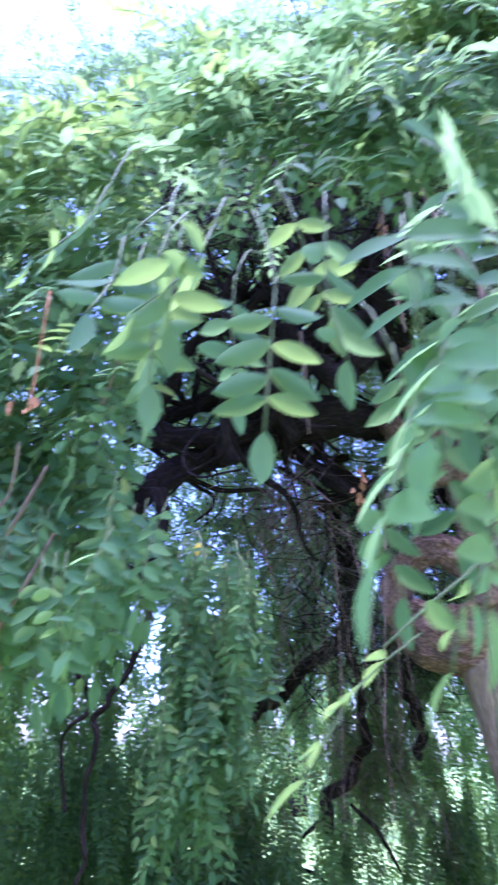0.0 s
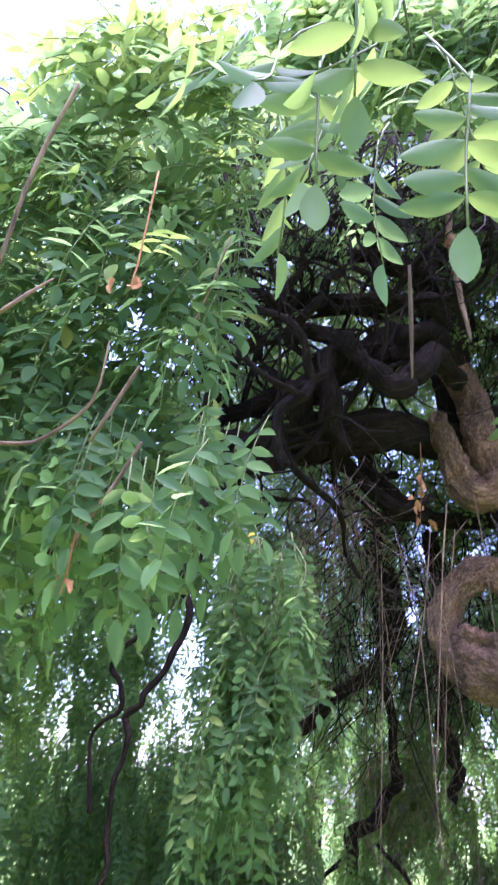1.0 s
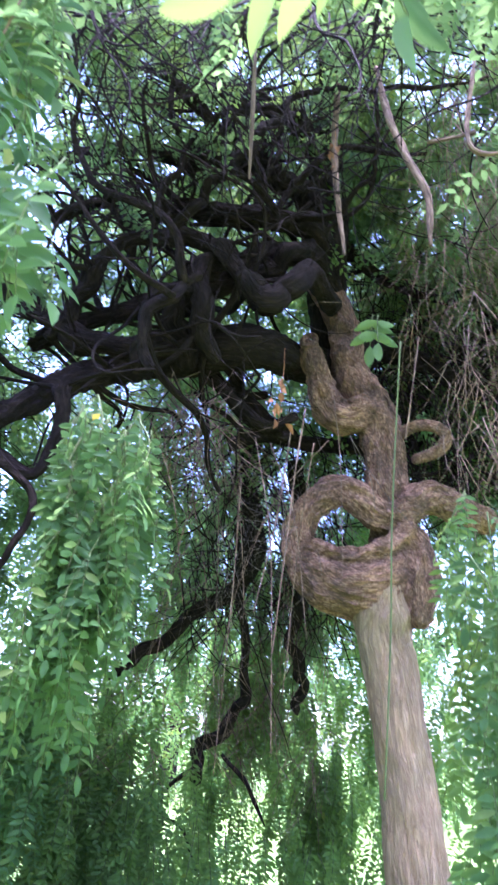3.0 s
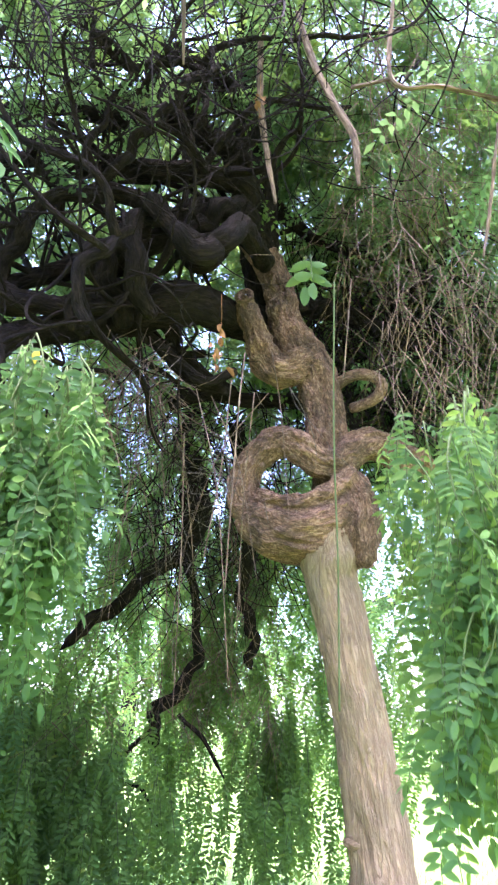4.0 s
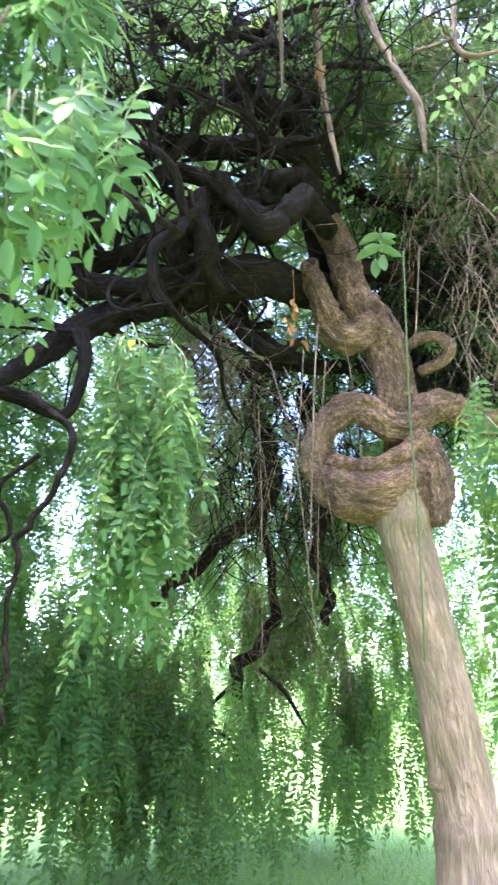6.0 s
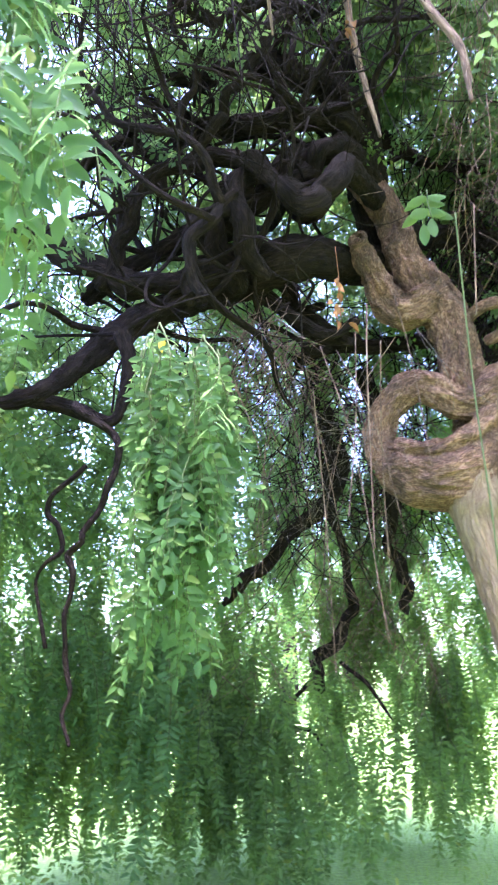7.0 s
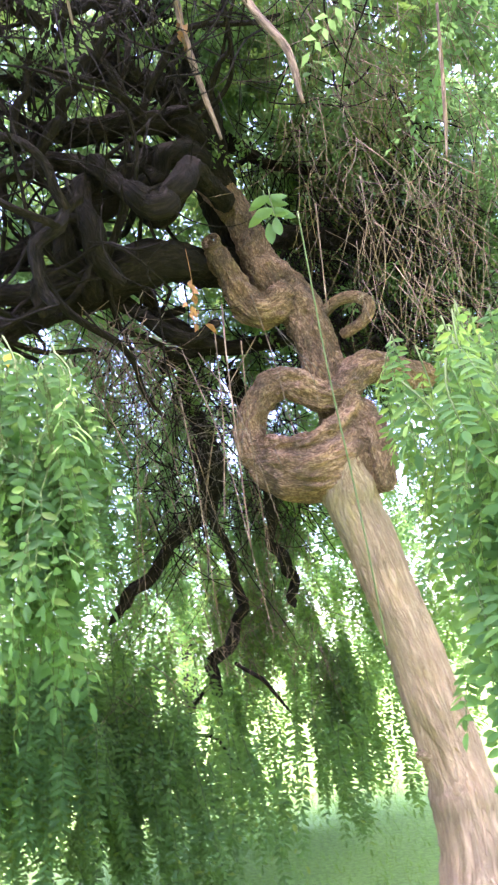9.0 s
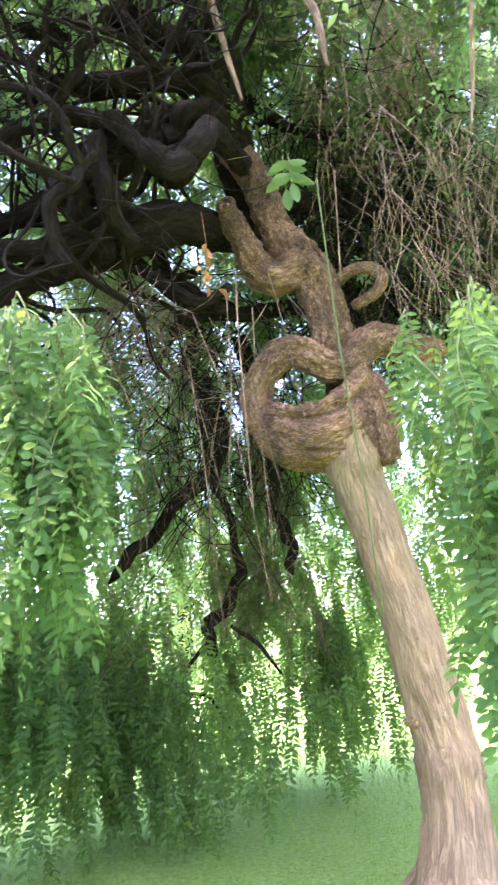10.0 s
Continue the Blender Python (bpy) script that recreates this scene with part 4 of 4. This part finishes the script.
for x, y, z, pairs, az, size, young_lit in ((-0.118, -3.446, 1.922, 3, 1.4, 1.0, True), (-0.063, -3.462, 1.941, 3, 1.7, 0.95, True), (-0.085, -3.500, 1.945, 2, 1.5, 0.9, True),
                                        (-0.016, -3.434, 1.876, 4, 1.6, 0.95, True), (-0.150, -3.446, 1.955, 3, 1.3, 1.0, False), (-0.125, -3.381, 1.973, 4, 1.5, 1.0, True),
                                        (-0.093, -3.298, 1.993, 4, 1.8, 1.0, False), (-0.173, -3.366, 1.960, 4, 1.4, 1.0, True), (-0.216, -3.380, 2.068, 4, 1.2, 1.0, True),
                                        (0.020, -3.400, 1.960, 4, 1.6, 1.0, False), (-0.03, -3.33, 2.06, 4, 1.5, 1.0, True)):
    top = z + 0.07 + 0.03 * pairs * size
    frond(x, y, top, az + rl.normal(0, 0.5), 1.2 + rl.normal(0, 0.2), rl.normal(0, 0.4), pairs, 0.88 * size, young_lit)
    stalk(x, y, top)
for x, y, z, pairs, az in ((0.070, -3.370, 1.87, 4, 1.5), (0.105, -3.340, 1.84, 4, 1.7), (0.140, -3.320, 1.80, 4, 1.4), (0.055, -3.335, 1.80, 3, 1.6), (0.125, -3.370, 1.92, 4, 1.5),
                           (0.175, -3.340, 1.88, 4, 1.6), (0.200, -3.300, 1.80, 4, 1.3)):
    frond(x, y, z + 0.05 + 0.027 * pairs, az + rl.normal(0, 0.5), 1.3, rl.normal(0, 0.3), pairs, 0.8, False)
    stalk(x, y, z + 0.05 + 0.027 * pairs)
for k in range(26):
    y = rl.uniform(-3.52, -3.30)
    x = 0.05 + 0.30 * (y + 3.616) + rl.uniform(0.0, 0.10)
    z = 1.80 + 0.45 * (y + 3.72) + rl.uniform(0.02, 0.24)
    frond(x, y, z, -math.pi / 2 + rl.normal(0, 0.8), 1.25 + rl.normal(0, 0.2), rl.normal(0, 0.35), int(rl.integers(3, 6)), rl.uniform(0.75, 0.9), rl.random() < 0.3)
# a sprig of fresh leaves by the way in
frond_between((0.078, -3.400, 1.786), (-0.028, -3.42, 1.725), 4, 0.64, True, 0.25)
frond_between((0.125, -3.420, 1.830), (0.075, -3.430, 1.775), 2, 0.75, True, 0.3)
v, f = tube([(0.20, -3.33, 1.97, 0.0014), (0.14, -3.37, 1.86, 0.0013), (0.080, -3.400, 1.800, 0.0011), (0.055, -3.400, 1.778, 0.0009)], 6, 0.02, 0.05, g, True, 0.0, True)
part("hanging_stem", v, f, [STEM], label="thin green stem")
FRONT_TWIGS = []
FRONT_TWIGS.append([(-0.550, -3.150, 1.944, 0.0026), (-0.512, -3.139, 1.947, 0.0026), (-0.484, -3.136, 1.958, 0.0026), (-0.432, -3.142, 2.001, 0.0020), (-0.412, -3.170, 2.064, 0.0013)])
FRONT_TWIGS.append([(-0.426, -3.136, 1.950, 0.0019), (-0.397, -3.149, 1.991, 0.0026), (-0.370, -3.162, 2.031, 0.0019)])
FRONT_TWIGS.append([(-0.472, -3.065, 1.793, 0.0019), (-0.437, -3.090, 1.859, 0.0026), (-0.402, -3.104, 1.906, 0.0026), (-0.370, -3.120, 1.955, 0.0019)])
FRONT_TWIGS.append([(-0.490, -3.271, 2.027, 0.0024), (-0.458, -3.273, 2.050, 0.0024), (-0.429, -3.274, 2.069, 0.0012)])
FRONT_TWIGS.append([(-0.083, -2.953, 2.343, 0.0025), (-0.082, -2.916, 2.276, 0.0034), (-0.082, -2.871, 2.196, 0.0017)])
FRONT_TWIGS.append([(-0.309, -3.110, 2.276, 0.0015), (-0.347, -3.076, 2.191, 0.0015), (-0.384, -3.050, 2.123, 0.0015)])
FRONT_TWIGS.append([(-0.486, -3.293, 2.069, 0.0024), (-0.456, -3.325, 2.146, 0.0024), (-0.429, -3.346, 2.201, 0.0024), (-0.400, -3.364, 2.252, 0.0018)])
for line in FRONT_TWIGS:
    v, f = tube(line, 6, 0.02, 0.05, g, True, 0.0, True)
    part("dry_twig", v, f, [BARK_TWIG], label="thin reddish-brown twig")


def dead_leaves(x, y, z, n, size):
    pieces = []
    for k in range(n):
        v, f = leaflet(size * rl.uniform(0.8, 1.2), size * 0.55, True, 0.5)
        m = turn(rl.normal(0, 0.6), 1.2 + rl.normal(0, 0.4), rl.uniform(0, 6.28))
        pieces.append((v @ m.T + (x + rl.normal(0, size * 0.4), y + rl.normal(0, size * 0.3), z - 0.48 * size * k), f))
    pieces.append(tube([(x, y, z + 0.14, 0.0012), (x + 0.004, y, z, 0.0012), (x, y, z - 0.48 * size * n, 0.0008)], 5, 0.03, 0, None, False))
    v, f = joined(pieces)
    part("dead_leaves", v, f, [DEAD], label="curled dry brown leaves")


dead_leaves(-0.34, -3.27, 2.08, 3, 0.022)
dead_leaves(-0.44, -3.10, 1.80, 2, 0.018)
dead_leaves(-0.13, -1.25, 2.82, 10, 0.046)
dead_leaves(0.01, -1.12, 4.25, 6, 0.05)
# green cluster and a yellow leaflet inside
for az, dr, dx in ((1.5, 1.2, 0.0), (1.9, 1.4, 0.02)):
    frond(0.20 + dx, -1.45, 3.00, az, dr, 0.1, 2, 1.7, True)
v, f = leaflet(0.05, 0.025, True)
part("yellow_leaf", v @ turn(0, 1.4, 4.7).T + (-0.61, -1.86, 2.33), f, [YELLOW], label="single yellow leaflet")

# ---- ground ----
m, n, l, b = material("lawn", 0.95)
big, fine = noise_at(n, l, 0.35, detail=5), noise_at(n, l, 30.0, detail=8)
r1 = ramp(n, [(0.35, (0.16, 0.28, 0.05)), (0.65, (0.26, 0.38, 0.08))])
r2 = ramp(n, [(0.3, (0.6, 0.6, 0.6)), (0.7, (1.2, 1.2, 1.2))])
l.new(big.outputs[0], r1.inputs[0]), l.new(fine.outputs[0], r2.inputs[0])
l.new(mix(n, l, r1.outputs[0], r2.outputs[0], 1.0, "MULTIPLY"), b.inputs["Base Color"])
bump(n, l, b, fine.outputs[0], 1.0, 0.03)
GRASS = m
xs = np.array([-600, -60, -20, -8, -4, -2, 0, 2, 4, 8, 20, 60, 600], float)
v = [(x, y, 0.02 * math.sin(x * 0.9) * math.cos(y * 0.7) if abs(x) < 30 and abs(y) < 30 else 0.0) for y in xs for x in xs]
f = [[j * 13 + i, j * 13 + i + 1, j * 13 + i + 14, j * 13 + i + 13] for j in range(12) for i in range(12)]
ground = mesh_object("ground", v, f, [GRASS], None, None, True)
tagged(ground, "mown green lawn under and around the tree", "lawn", kind="structure")


# grass blades near the trunk
rg = np.random.default_rng(77)
n = 16000
gx, gy = rg.uniform(-2.6, 2.6, n), rg.uniform(-1.0, 5.5, n)
h, a, w = rg.uniform(0.03, 0.085, n), rg.uniform(0, 6.28, n), rg.uniform(0.002, 0.005, n)
gz = 0.02 * np.sin(gx * 0.9) * np.cos(gy * 0.7) - 0.012
tip = np.stack([gx + rg.normal(0, 0.025, n), gy + rg.normal(0, 0.025, n), gz + h], 1)
va = np.stack([gx + w * np.cos(a), gy + w * np.sin(a), gz], 1)
vb = np.stack([gx - w * np.cos(a), gy - w * np.sin(a), gz], 1)
v = np.stack([va, vb, tip], 1).reshape(-1, 3)
BLADE = leaf_material("grass_blade", (0.12, 0.23, 0.045), (0.24, 0.37, 0.09), (0.36, 0.56, 0.10), 0.4, 0.6)
grass = mesh_object("grass", v, np.arange(3 * n).reshape(-1, 3).tolist(), [BLADE])
tagged(grass, "short fresh green grass blades on the lawn", "grass", kind="stuff")

# ---- shrubs and distant trees beyond the lawn ----
vs, fs, ks, o = [], [], [], 0
for k in range(1250):
    a, r = rg.uniform(0, 6.28), rg.uniform(13.5, 17.5)
    v, f, sl = FAR[int(rg.integers(6))]
    m = turn(*rg.normal(0, 0.6, 2), rg.uniform(0, 6.28))
    high = 2.6 if abs(a - 2.0) < 0.10 else 6.5
    vs.append(v @ m.T * rg.uniform(2.0, 3.0) + (r * math.cos(a), r * math.sin(a), 0.9 + (high - 0.9) * rg.random() ** 1.3))
    fs += [[q + o for q in p] for p in f]
    ks += sl
    o += len(v)
hedge = mesh_object("shrubs", np.vstack(vs), fs, [LEAF_YOUNG_LIT, STEM], None, ks)
tagged(hedge, "belt of tall leafy green shrubs along the lawn's edge", "shrubs", kind="stuff")

def far_tree(x, y, height, width, seed):
    r = np.random.default_rng(seed)
    t = tagged(new("tree"), "leafy green broadleaf tree standing beyond the lawn", "tree", "trees beyond the lawn")
    t.matrix_world = Matrix.Translation((x, y, 0))
    line = [(0, 0, -0.1, 0.32), (0.1, 0, height * 0.3, 0.22), (0, 0.1, height * 0.75, 0.08)]
    pieces = [tube(line, 10, 0.4, 0.05, r, True, 0.0, True)]
    for k in range(7):
        a, z = r.uniform(0, 6.28), height * r.uniform(0.25, 0.6)
        pieces.append(tube([(0, 0, z, 0.11), (width * 0.25 * math.cos(a), width * 0.25 * math.sin(a), z + 0.8, 0.07), (width * 0.45 * math.cos(a), width * 0.45 * math.sin(a), z + 1.2, 0.02)], 6, 0.4, 0.05, r, True, 0.0, True))
    v, f = joined(pieces)
    mesh_object("trunk", v, f, [BARK_SHADED], t)
    vs, fs, ks, o = [], [], [], 0
    for k in range(70):
        a, h = r.uniform(0, 6.28), r.uniform(0.12, 1.0)
        rad = width * 0.5 * math.sin(math.pi * min(1, 0.25 + 0.72 * h)) * r.uniform(0.5, 1.05)
        v, f, sl = FAR[int(r.integers(6))]
        m = turn(*r.normal(0, 0.5, 2), r.uniform(0, 6.28))
        vs.append(v @ m.T * r.uniform(2.4, 3.4) + (rad * math.cos(a), rad * math.sin(a), height * h + 1.0))
        fs += [[q + o for q in p] for p in f]
        ks += sl
        o += len(v)
    mesh_object("crown", np.vstack(vs), fs, [LEAF, STEM], t, ks)


for k, (x, y, h, w) in enumerate(((-15.5, 17, 8, 7), (-4.2, 20, 9, 6), (-2.5, 23, 8, 7), (3, 21, 9, 8), (9, 20, 8, 7), (15, 16, 9, 8), (-17, 9, 8, 7), (18, 8, 8, 7))):
    far_tree(x, y, h, w, 40 + k)
